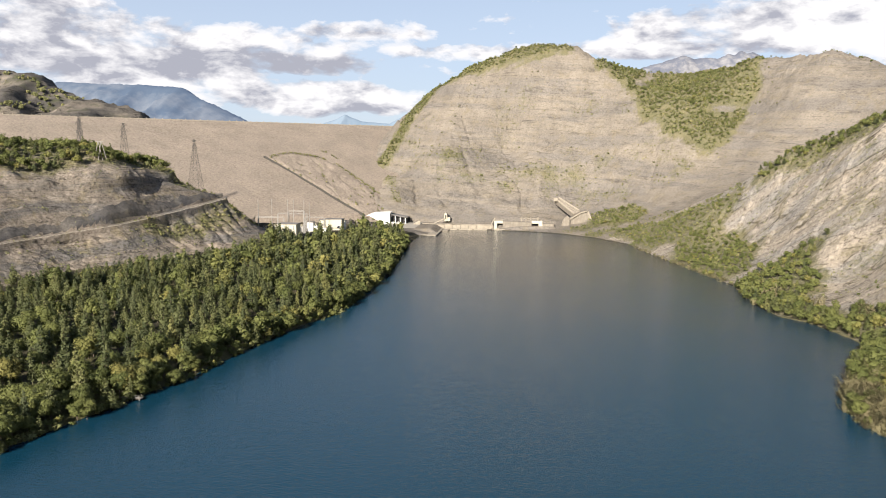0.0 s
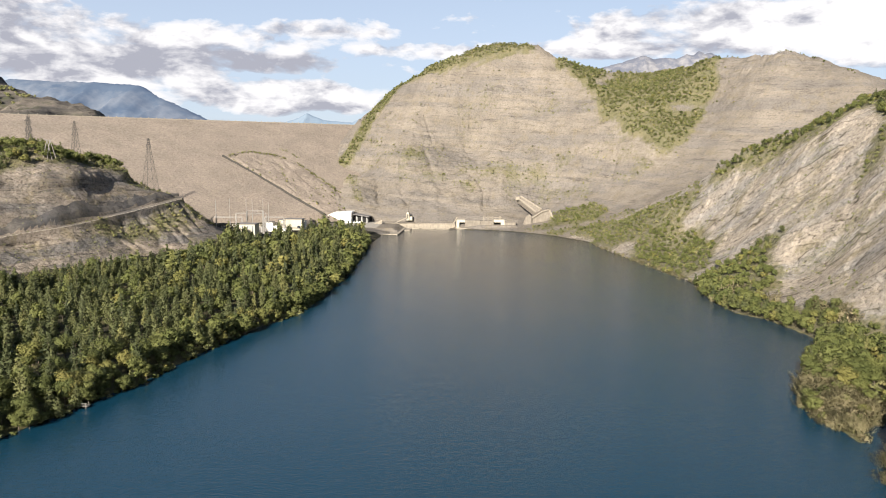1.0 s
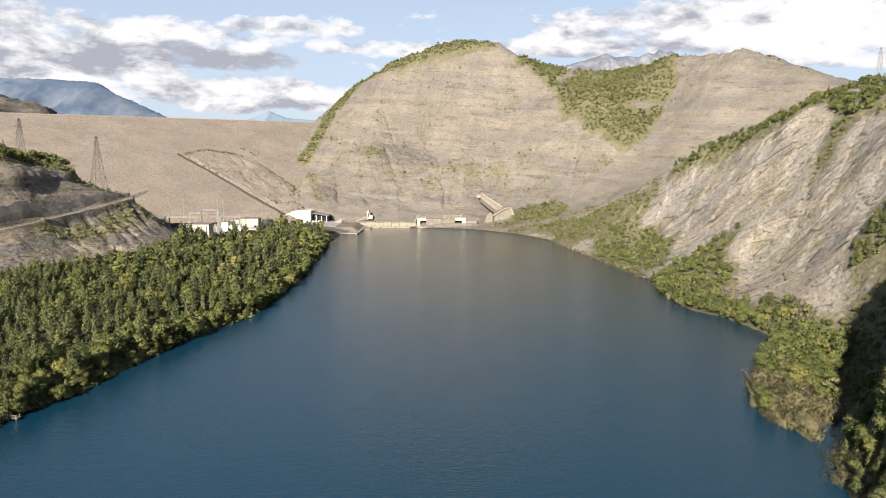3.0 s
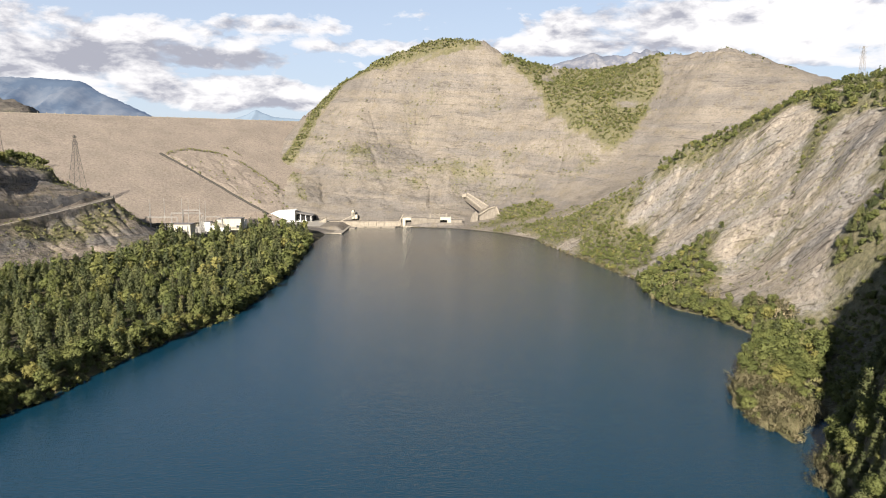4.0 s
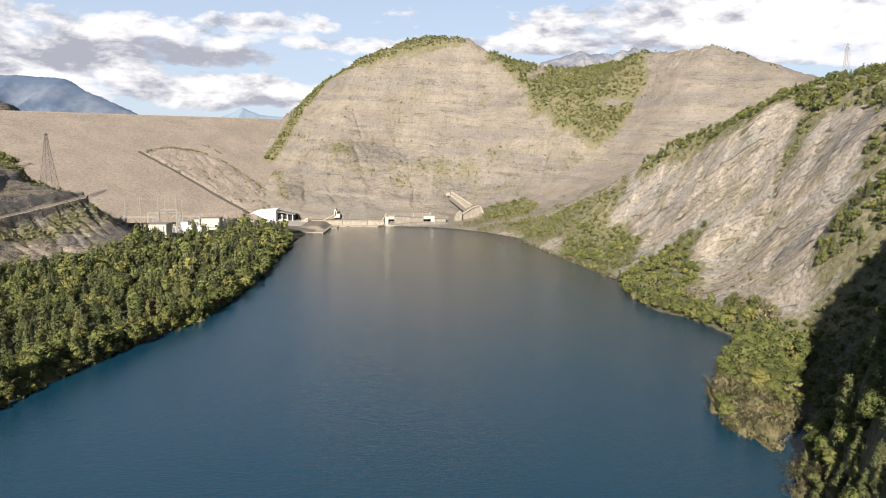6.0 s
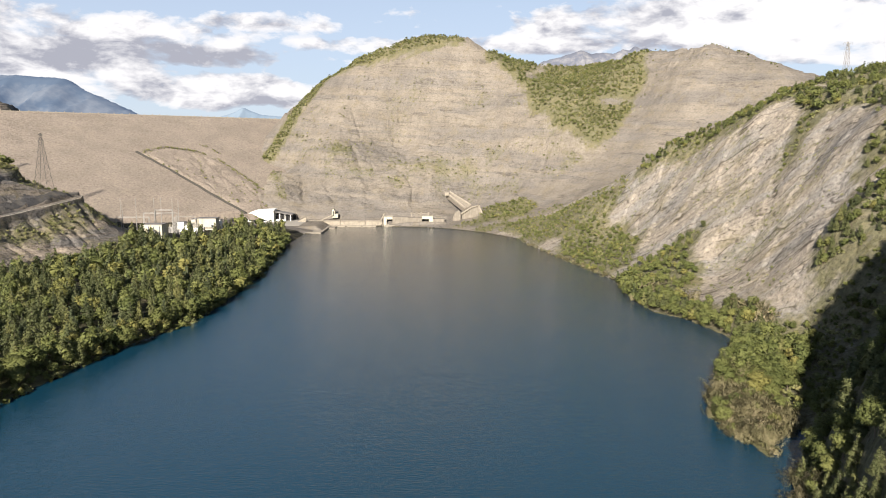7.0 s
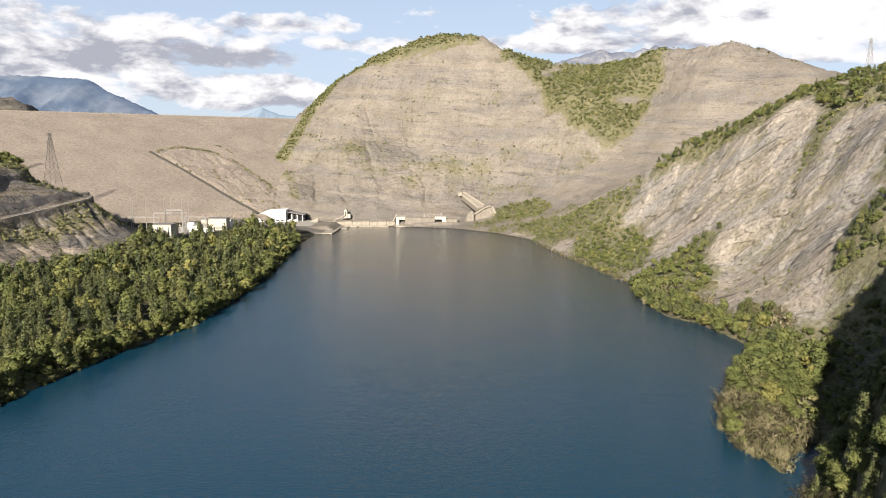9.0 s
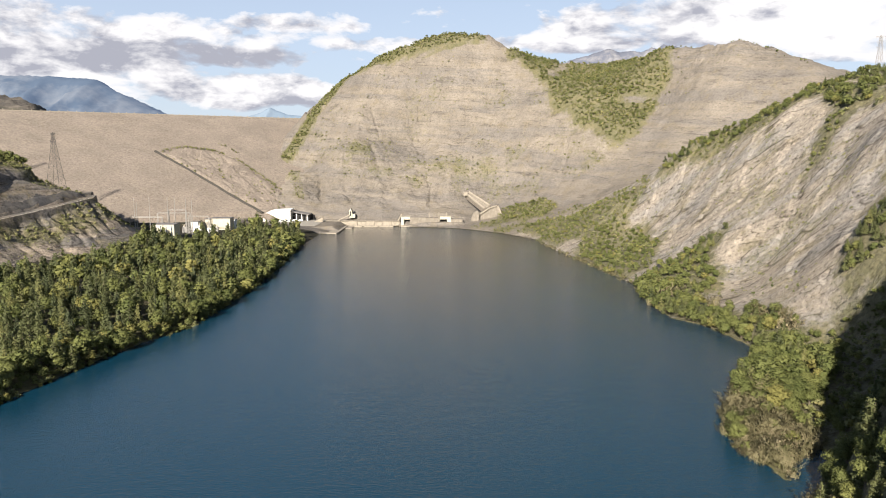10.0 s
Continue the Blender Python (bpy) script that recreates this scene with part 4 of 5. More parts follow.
def grow():
    xs, ys = np.array([p[1] for p in PLANTS]), np.array([p[2] for p in PLANTS])
    zs = land(xs, ys)
    rng = np.random.RandomState(5)
    labels = {"pine": ("olive-green pine with a dense crown", "pine tree"), "fir": ("slender grey-green fir with a pointed crown", "fir tree"), "broad": ("yellow-green broadleaf tree with a rounded crown", "tree"),
              "willow": ("pale half-bare willow at the water's edge", "willow"), "shrub": ("low olive-green shrub", "shrub")}
    models = {}
    groups = {k: [[], [], [], 0, []] for k in KINDS}
    stems = [[], [], 0]
    # the nearest of each kind, down the lake, stand as trees of their own
    reach = {k: sorted([p[2] for p in PLANTS if p[0] == k and p[5]] + [0.0, 9e9])[:count][-1] for k, count in (("pine", 210), ("fir", 40), ("broad", 230), ("willow", 200), ("shrub", 1))}
    for (kind, x, y, tall, wide, near), z in zip(PLANTS, zs):
        near = near and y < reach[kind]
        turn, pick, shade = rng.uniform(0, 2 * np.pi), rng.randint(0, 100), rng.rand()
        if near and kind != "shrub":
            v = pick % len(KINDS[kind][1])
            m = Matrix.LocRotScale((x, y, z - 0.1), Euler((0, 0, turn)), (tall * wide, tall * wide, tall))
            if (kind, v) not in models:
                name = {"pine": "pine_tree", "fir": "fir_tree", "broad": "broadleaf_tree", "willow": "willow"}[kind]
                root = new(name)
                tagged(root, *labels[kind], group="trees on the lake's banks")
                verts, faces, soft = KINDS[kind][1][v]
                mesh_from("crown", verts, faces, KINDS[kind][0], root, True, normals=soft)
                mesh_from("trunk", *TRUNKS[kind], BARK, root)
                root.matrix_basis = m
                models[kind, v] = root
            else:
                twin = copy_thing(models[kind, v], Matrix.Identity(4))
                twin.matrix_basis = m
            continue
        pool = KINDS[kind][4] if kind == "broad" and (y > 700 or tall < 3) else KINDS[kind][2 if y < 440 and tall > 4.5 else 3]
        verts, faces, soft = pool[pick % len(pool)]
        g = groups[kind]
        c, s = np.cos(turn), np.sin(turn)
        spin = np.array([[c, s, 0], [-s, c, 0], [0, 0, 1]])
        put = lambda v: (v @ spin) * (tall * wide, tall * wide, tall) + (x, y, z - 0.1)
        g[0].append(put(verts))
        g[1].append(faces + g[3])
        g[2].append(np.full(len(verts), shade))
        g[3] += len(verts)
        g[4].append(soft @ spin)
        if kind != "shrub":
            v2, f2 = THIN[kind]
            stems[0].append(put(v2))
            stems[1].append(f2 + stems[2])
            stems[2] += len(v2)
    names = {"pine": ("pine_wood", "dense olive-green pine wood on the bank"), "fir": ("fir_wood", "slender grey-green firs among the pines"), "broad": ("broadleaf_wood", "yellow-green broadleaf wood along the banks"),
             "willow": ("shore_willows", "pale dry willow scrub along the water"), "shrub": ("hill_scrub", "scattered olive-green scrub on the rock slopes")}
    for kind, g in groups.items():
        if g[0]:
            ob = mesh_from(names[kind][0], np.concatenate(g[0]), np.concatenate(g[1]), KINDS[kind][0], None, True, np.concatenate(g[2]), np.concatenate(g[4]))
            tagged(ob, names[kind][1], "trees" if kind != "shrub" else "scrub", kind="stuff")
    ob = mesh_from("wood_trunks", np.concatenate(stems[0]), np.concatenate(stems[1]), BARK)
    tagged(ob, "brown trunks of the bank woods", "trunks", kind="stuff")


def turf_at(x, y):
    """How thickly the ground is grown over, from the plants that stand round it."""
    cell = 5.0
    n = (int((X1 - X0) / cell) + 2, int((Y1 - Y0) / cell) + 2)
    field = np.zeros(n)
    for kind, px, py, tall, wide, near in PLANTS:
        i, j = int((px - X0) / cell), int((py - Y0) / cell)
        if 0 <= i < n[0] and 0 <= j < n[1]:
            field[i, j] += min(1.0, tall * 0.22)
    for _ in range(2):
        for axis in (0, 1):
            field = 0.25 * np.roll(field, 1, axis) + 0.5 * field + 0.25 * np.roll(field, -1, axis)
    i = np.clip(((x - X0) / cell).astype(int), 0, n[0] - 1)
    j = np.clip(((y - Y0) / cell).astype(int), 0, n[1] - 1)
    return np.clip(field[i, j] * 1.3, 0, 1)


build_land()
grow()


# ---------------------------------------------------------------- built things
CONCRETE = plain_material("pale_concrete", (0.28, 0.245, 0.195), 0.88, 0, 0.5, 0.35)
STAINED = plain_material("stained_concrete", (0.20, 0.175, 0.142), 0.9, 0, 0.6, 0.3)
WHITE = plain_material("white_cladding", (0.72, 0.71, 0.68), 0.55, 0, 0.2, 0.3, 0.0)
CREAM = plain_material("cream_render", (0.43, 0.395, 0.31), 0.8, 0, 0.25, 0.4, 0.05)
ROOF = plain_material("grey_roofing", (0.16, 0.15, 0.145), 0.8, 0, 0.3, 0.5)
# Near-black: shade inside openings put into the colour; also tyres and the hut door.
DARK = plain_material("shade_and_tyre_black", (0.025, 0.024, 0.024), 0.9, 0, 0.2)
PYLON = plain_material("weathered_steel", (0.060, 0.055, 0.050), 0.8, 0.0, 0.25, 1.0, 0.0)
PALE_STEEL = plain_material("pale_painted_steel", (0.22, 0.205, 0.185), 0.6, 0.0, 0.25, 1.0, 0.0)
STEEL = plain_material("galvanised_steel", (0.26, 0.25, 0.235), 0.6, 0.4, 0.25, 1.0, 0.0)
ASPHALT = plain_material("pale_road", (0.30, 0.275, 0.235), 0.9, 0, 0.35, 0.3)
GLASS_DARK = plain_material("dark_glazing", (0.03, 0.035, 0.045), 0.15, 0, 0.1, 0.5, 0.0)
WOOD = plain_material("weathered_wood", (0.20, 0.18, 0.155), 0.85)


PARAPET = plain_material("pale_verge", (0.52, 0.46, 0.375), 0.85, 0, 0.3, 0.4)


def box(bm, x0, x1, y0, y1, z0, z1, bevel=0.0):
    vs = [bm.verts.new(p) for p in ((x0, y0, z0), (x1, y0, z0), (x1, y1, z0), (x0, y1, z0), (x0, y0, z1), (x1, y0, z1), (x1, y1, z1), (x0, y1, z1))]
    fs = [bm.faces.new([vs[i] for i in q]) for q in ((3, 2, 1, 0), (4, 5, 6, 7), (0, 1, 5, 4), (1, 2, 6, 5), (2, 3, 7, 6), (3, 0, 4, 7))]
    if bevel:
        bmesh.ops.bevel(bm, geom=list({e for f in fs for e in f.edges}), offset=bevel, segments=1, affect="EDGES")
    return vs


def prism(bm, outline, y0, y1):
    """An upright outline of (x, z) carried from y0 to y1."""
    a = [bm.verts.new((x, y0, z)) for x, z in outline]
    b = [bm.verts.new((x, y1, z)) for x, z in outline]
    bm.faces.new(a)
    bm.faces.new(b[::-1])
    for i in range(len(a)):
        j = (i + 1) % len(a)
        bm.faces.new((a[j], a[i], b[i], b[j]))
    bmesh.ops.recalc_face_normals(bm, faces=bm.faces)


def slab(bm, outline, z0, z1):
    """A plan outline of (x, y) carried from z0 to z1."""
    a = [bm.verts.new((x, y, z0)) for x, y in outline]
    b = [bm.verts.new((x, y, z1)) for x, y in outline]
    bm.faces.new(a[::-1])
    bm.faces.new(b)
    for i in range(len(a)):
        j = (i + 1) % len(a)
        bm.faces.new((a[i], a[j], b[j], b[i]))
    bmesh.ops.recalc_face_normals(bm, faces=bm.faces)


def bar(bm, a, b, r, k=4):
    a, b = Vector(a), Vector(b)
    way = (b - a).normalized()
    u = way.orthogonal().normalized()
    v = way.cross(u)
    rings = [[bm.verts.new(p + r * (math.cos(2 * math.pi * i / k) * u + math.sin(2 * math.pi * i / k) * v)) for i in range(k)] for p in (a, b)]
    for i in range(k):
        j = (i + 1) % k
        bm.faces.new((rings[0][i], rings[0][j], rings[1][j], rings[1][i]))
    bm.faces.new(rings[0][::-1])
    bm.faces.new(rings[1])


def thing(name, label, category, group="", kind=""):
    return tagged(new(name), label, category, group, kind)


def ground_at(x, y):
    return float(land([x], [y])[0])


# ---- road along the west hill
def build_road():
    pts = ROAD
    fine = np.concatenate([np.linspace(a, b, 8, endpoint=False) for a, b in zip(pts[:-1], pts[1:])] + [pts[-1:]])
    way = np.gradient(fine[:, :2], axis=0)
    way /= np.linalg.norm(way, axis=1, keepdims=True)
    side = np.stack([way[:, 1], -way[:, 0]], 1)
    root = thing("road", "narrow pale road cut into the west hill", "road", kind="structure")

    def strip(name, offs, mat, label):
        verts = np.concatenate([np.column_stack([fine[:, :2] + side * o, fine[:, 2] + h]) for o, h in offs])
        n, m = len(fine), len(offs)
        i = np.arange(n - 1)
        faces = np.concatenate([np.stack([k * n + i, k * n + i + 1, (k + 1) * n + i + 1, (k + 1) * n + i], 1) for k in range(m - 1)])
        mesh_from(name, verts, faces, mat, root)["label"] = label

    strip("carriageway", [(-2.6, 0.1), (-2.6, 0.25), (2.6, 0.25), (2.6, 0.1)], ASPHALT, "worn pale asphalt")
    strip("verge", [(2.6, 0.1), (2.65, 0.5), (2.95, 0.5), (3.2, 0.0), (3.4, -1.0)], PARAPET, "pale gravel verge")


build_road()


# ---- lattice towers
def pylon(x, y, z, tall, base, arms, head=0.12, thick=0.15, label="grey steel lattice power pylon on the hill", metal=None):
    metal = metal or PYLON
    root = thing("power_pylon", label, "power pylon", "power pylons")
    root.location = (x, y, z)
    corners = [(-1, -1), (1, -1), (1, 1), (-1, 1)]
    levels = [0, 0.22, 0.40, 0.54, 0.66, 0.76, 0.85, 0.93, 1.0]

    def at(c, f):
        w = base / 2 * (1 - f) ** 1.1 + base / 2 * head * (1 if f < 1 else 0.6)
        return Vector((c[0] * w, c[1] * w, tall * f))

    for c in corners:
        bm = bmesh.new()
        for a, b in zip(levels[:-1], levels[1:]):
            bar(bm, at(c, a), at(c, b), thick)
        part("leg", bm, metal, root)
    bm = bmesh.new()
    for a, b in zip(levels[:-1], levels[1:]):
        for i in range(4):
            c, d = corners[i], corners[(i + 1) % 4]
            bar(bm, at(c, a), at(d, b), thick * 0.55)
            bar(bm, at(d, a), at(c, b), thick * 0.55)
            bar(bm, at(c, b), at(d, b), thick * 0.5)
    part("bracing", bm, metal, root)
    for f, reach in arms:
        for s in (-1, 1):
            bm = bmesh.new()
            tip = Vector((s * reach, 0, tall * f))
            for k in (-1, 1):
                bar(bm, at((s, k), f - 0.035), tip, thick * 0.6)
                bar(bm, at((s, k), min(0.99, f + 0.03)), tip, thick * 0.5)
            bar(bm, tip, tip - Vector((0, 0, 1.8)), thick * 0.5)
            part("crossarm", bm, metal, root)
    return root


for px, py, tall, base, arms, head in ((-293, 583, 45.5, 9.5, ((0.99, 1.6), (0.86, 2.2)), 0.10), (-388, 640, 34, 8.0, ((0.97, 3.2), (0.86, 3.8), (0.75, 3.2)), 0.16),
                                        (-457, 680, 36, 8.5, ((0.97, 3.2), (0.86, 4.2), (0.75, 3.4)), 0.18), (-470, 700, 34, 8.0, ((0.95, 3.0), (0.84, 3.6)), 0.18),
                                        (322, 590, 22.0, 3.6, ((0.98, 3.4), (0.84, 2.4), (0.70, 2.8)), 0.30)):
    gz = ground_at(px, py)
    top = {-293: 99.5, -388: 115.5, -457: 127.0, -470: 122.0, 322: 169.5}[px]
    pylon(px, py, gz - 0.3, top - gz + 0.3, base, arms, head, metal=PALE_STEEL if px > 0 else PYLON, thick=0.10 if px > 0 else 0.15)


def frame_mast(x, y):
    """Two leaning white legs pairs under a short beam."""
    z = ground_at(x, y)
    tall = 97.0 - z
    root = thing("portal_mast", "white steel A-frame mast among hilltop shrubs", "power mast")
    for dx in (-1.6, 1.6):
        for s in (-1, 1):
            bm = bmesh.new()
            bar(bm, (x + dx + s * 2.6, y + s * 1.5, z - 0.3), (x + dx * 0.7, y, z + tall), 0.27, 6)
            part("leg", bm, PALE_STEEL, root)
    bm = bmesh.new()
    bar(bm, (x - 3.2, y, z + tall * 0.98), (x + 3.2, y, z + tall * 0.98), 0.25)
    part("crossarm", bm, PALE_STEEL, root)


frame_mast(-335, 513)


# ---- switchyard at the toe of the dam
YARD = 13.2


def yard_mast(x, y, top):
    root = thing("yard_mast", "slim pale lightning mast in the switchyard", "mast", "switchyard masts")
    z = ground_at(x, y)
    bm = bmesh.new()
    bar(bm, (x, y, z - 0.2), (x, y, z + (top - z) * 0.55), 0.36, 6)
    part("pole", bm, STEEL, root)
    bm = bmesh.new()
    bar(bm, (x, y, z + (top - z) * 0.55), (x, y, top), 0.2, 6)
    part("spike", bm, STEEL, root)


for mx, my, top in ((-264, 650, 45), (-250, 648, 46), (-236, 652, 45.5), (-233, 660, 45), (-221, 654, 45.3), (-216.5, 656, 43), (-272, 672, 40)):
    yard_mast(mx, my, top)


def gantry(x0, x1, y, top):
    root = thing("switchyard_gantry", "pale steel lattice gantry over the switchyard", "gantry", "switchyard gantries")
    for x in (x0, x1):
        z = ground_at(x, y)
        bm = bmesh.new()
        for dx, dy in ((-0.6, -0.6), (0.6, -0.6), (0.6, 0.6), (-0.6, 0.6)):
            bar(bm, (x + dx, y + dy, z - 0.2), (x + dx * 0.6, y + dy * 0.6, top), 0.13)
        for i in range(6):
            a, b = z + (top - z) * i / 6, z + (top - z) * (i + 1) / 6
            for dy in (-0.6, 0.6):
                bar(bm, (x - 0.6, y + dy, a), (x + 0.6, y + dy, b), 0.08)
        part("post", bm, STEEL, root)
    bm = bmesh.new()
    for dy, dz in ((-0.5, 0), (0.5, 0), (0, 0.9)):
        bar(bm, (x0, y + dy, top + dz), (x1, y + dy, top + dz), 0.12)
    n = max(3, int((x1 - x0) / 2))
    for i in range(n):
        a, b = x0 + (x1 - x0) * i / n, x0 + (x1 - x0) * (i + 1) / n
        bar(bm, (a, y - 0.5, top), (b, y, top + 0.9), 0.08)
        bar(bm, (a, y, top + 0.9), (b, y + 0.5, top), 0.08)
    part("beam", bm, STEEL, root)


for g in ((-236, -221, 654, 34.5), (-264, -236, 640, 29.5), (-250, -221, 664, 31), (-222, -204, 662, 28)):
    gantry(*g)


def switchgear(x, y, tall):
    root = thing("switchgear", "pale grey transformer with bushings in the switchyard", "transformer", "switchyard transformers")
    z = ground_at(x, y)
    bm = bmesh.new()
    box(bm, x - 1.8, x + 1.8, y - 1.3, y + 1.3, z - 0.2, z + tall, 0.1)
    part("tank", bm, WHITE if (int(x) % 2) else STEEL, root)
    for dx in (-1.0, 0, 1.0):
        bm = bmesh.new()
        bar(bm, (x + dx, y, z + tall), (x + dx * 1.3, y, z + tall + 2.2), 0.2, 6)
        part("bushing", bm, CREAM, root)


for n, (sx, sy) in enumerate(((-262, 662), (-254, 668), (-246, 660), (-241, 672), (-228, 668), (-213, 664), (-207, 672), (-200, 668), (-232, 640), (-208, 650))):
    switchgear(sx, sy, 4.0 + (n % 3) * 1.4)


def flat_house(name, x0, x1, y0, y1, top, wall, label, windows, door=None, base=None):
    """A flat-roofed block with an overhanging roof and real window recesses."""
    z = (min(ground_at(x0, y0), ground_at(x1, y0), ground_at(x0, y1), ground_at(x1, y1)) if base is None else base) - 0.3
    root = thing(name, label, "building")
    bm = bmesh.new()
    box(bm, x0, x1, y0, y1, z, top - 0.5, 0.06)
    part("wall", bm, wall, root)
    bm = bmesh.new()
    box(bm, x0 - 0.5, x1 + 0.5, y0 - 0.5, y1 + 0.5, top - 0.5, top, 0.05)
    part("roof", bm, ROOF, root, "flat grey roof")
    for a, b, c, d in windows:
        bm = bmesh.new()
        box(bm, x0 + a, x0 + b, y0 - 0.14, y0 + 0.05, c, d)
        w = part("window", bm, WHITE, root)
        bm = bmesh.new()
        box(bm, x0 + a + 0.12, x0 + b - 0.12, y0 - 0.16, y0 - 0.1, c + 0.12, d - 0.12)
        part("pane", bm, GLASS_DARK, w)
    return root


flat_house("control_building", -233, -216, 614, 626, 26.6, CREAM, "cream flat-roofed control building behind the trees", [(1.2 + 4.4 * i, 2.2 + 4.4 * i, 14.5, 25.0) for i in range(4)])
flat_house("workshop", -211.5, -194.5, 690, 701, 24.4, CREAM, "cream workshop with a flat roof", [(12.5, 15.5, 15.5, 18.0)])
flat_house("store_shed", -217, -212.2, 689, 698, 23.6, CREAM, "small cream shed beside the workshop", [])
flat_house("relay_hut", -204.5, -197, 712, 719, 21.0, WHITE, "small white relay hut", [])
flat_house("relay_hut", -225.5, -219, 676, 682, 22.5, WHITE, "small white relay hut", [])


# ---- power house, quay and outlet walls
def build_power_house():
    root = thing("power_house", "white clad power house with a sloping roof", "building")
    bm = bmesh.new()
    prism(bm, [(-206.5, 4.0), (-176, 4.0), (-176, 18.2), (-196, 17.2), (-206.5, 12.5)], 846, 864)
    part("wall", bm, WHITE, root)
    bm = bmesh.new()
    prism(bm, [(-207.2, 12.3), (-196.2, 17.3), (-175.2, 18.3), (-175.2, 19.1), (-196.4, 18.1), (-207.4, 13.1)], 845.2, 864.6)
    part("roof", bm, WHITE, root)
    # the open bay is a solid box, its inner shade painted near-black
    bm = bmesh.new()
    box(bm, -175.9, -157, 856, 864, 4.0, 12.6)
    part("loading_bay", bm, DARK, root, "loading bay as a solid box in the black of its shade")
    bm = bmesh.new()
    prism(bm, [(-176, 16.6), (-155.5, 13.2), (-155.5, 12.4), (-176, 15.8)], 849, 865)
    part("canopy", bm, ROOF, root, "dark sloping canopy")
    for x in (-170, -164, -158):
        bm = bmesh.new()
        box(bm, x - 0.35, x + 0.35, 850, 850.7, 4.0, 14.6 - (x + 176) * 0.14)
        part("post", bm, WHITE, root)
    for i in range(5):
        bm = bmesh.new()
        box(bm, -204 + i * 5.6, -200.6 + i * 5.6, 845.86, 846.1, 6.2, 7.6)
        part("window", bm, GLASS_DARK, root)


build_power_house()


def build_van(x, y, z, mat, label):
    root = thing("van", label, "van")
    bm = bmesh.new()
    prism(bm, [(x - 2.6, z + 0.5), (x + 2.6, z + 0.5), (x + 2.6, z + 2.4), (x - 1.4, z + 2.5), (x - 2.5, z + 1.5)], y - 1.0, y + 1.0)
    bmesh.ops.bevel(bm, geom=bm.edges[:], offset=0.12, segments=1, affect="EDGES")
    part("body", bm, mat, root)
    bm = bmesh.new()
    prism(bm, [(x - 2.2, z + 1.55), (x + 1.4, z + 1.55), (x + 1.3, z + 2.25), (x - 1.4, z + 2.25)], y - 1.03, y + 1.03)
    part("window", bm, GLASS_DARK, root)
    for dx in (-1.6, 1.7):
        for s in (-1, 1):
            bm = bmesh.new()
            bar(bm, (x + dx, y + s * 0.8, z + 0.4), (x + dx, y + s * 1.08, z + 0.4), 0.42, 12)
            part("wheel", bm, DARK, root)


def pad(name, label, outline, z0, z1, mat, category):
    bm = bmesh.new()
    slab(bm, outline, z0, z1)
    return tagged(part(name, bm, mat), label, category, kind="structure")


pad("forecourt", "pale gravel forecourt by the power house", [(-212, 812), (-139, 800), (-139, 868), (-212, 868)], -2, 5.6, ASPHALT, "pavement")
for vx, vy, vm, vl in ((-171, 845, WHITE, "white van parked by the power house"), (-164.5, 844, WHITE, "white van parked by the power house")):
    build_van(vx, vy, 5.6, vm, vl)
pad("quay", "low pale concrete quay at the water", [(-137, 772), (-112, 774), (-111, 778), (-111, 848), (-137, 848)], -6, 1.3, CONCRETE, "quay")
pad("landing", "low concrete landing step by the quay", [(-111, 822), (-104, 824), (-104, 848), (-111, 848)], -6, 0.7, CONCRETE, "quay")


def build_tunnel():
    root = thing("tunnel_mouth", "dark arched tunnel mouth in the rock", "tunnel")
    # the bore is a solid fill whose near-black colour stands for its shade
    bm = bmesh.new()
    arch = [(-161.5, 4.5)] + [(-158 + 3.5 * math.cos(math.pi * (1 - i / 10)), 9.5 + 3.5 * math.sin(math.pi * (1 - i / 10))) for i in range(11)] + [(-154.5, 4.5)]
    prism(bm, arch, 867.0, 900)
    part("bore", bm, DARK, root)
    bm = bmesh.new()
    outer = [(-158 + (x + 158) * 1.22, 4.5 + (z - 4.5) * 1.1) for x, z in arch]
    n = len(arch)
    ring = [[bm.verts.new((x, y, z)) for x, z in o] for y in (866, 867.5) for o in (arch, outer)]
    for i in range(n - 1):
        bm.faces.new((ring[0][i], ring[0][i + 1], ring[1][i + 1], ring[1][i]))
        bm.faces.new((ring[1][i], ring[1][i + 1], ring[3][i + 1], ring[3][i]))
        bm.faces.new((ring[0][i + 1], ring[0][i], ring[2][i], ring[2][i + 1]))
    part("portal", bm, STAINED, root)


build_tunnel()


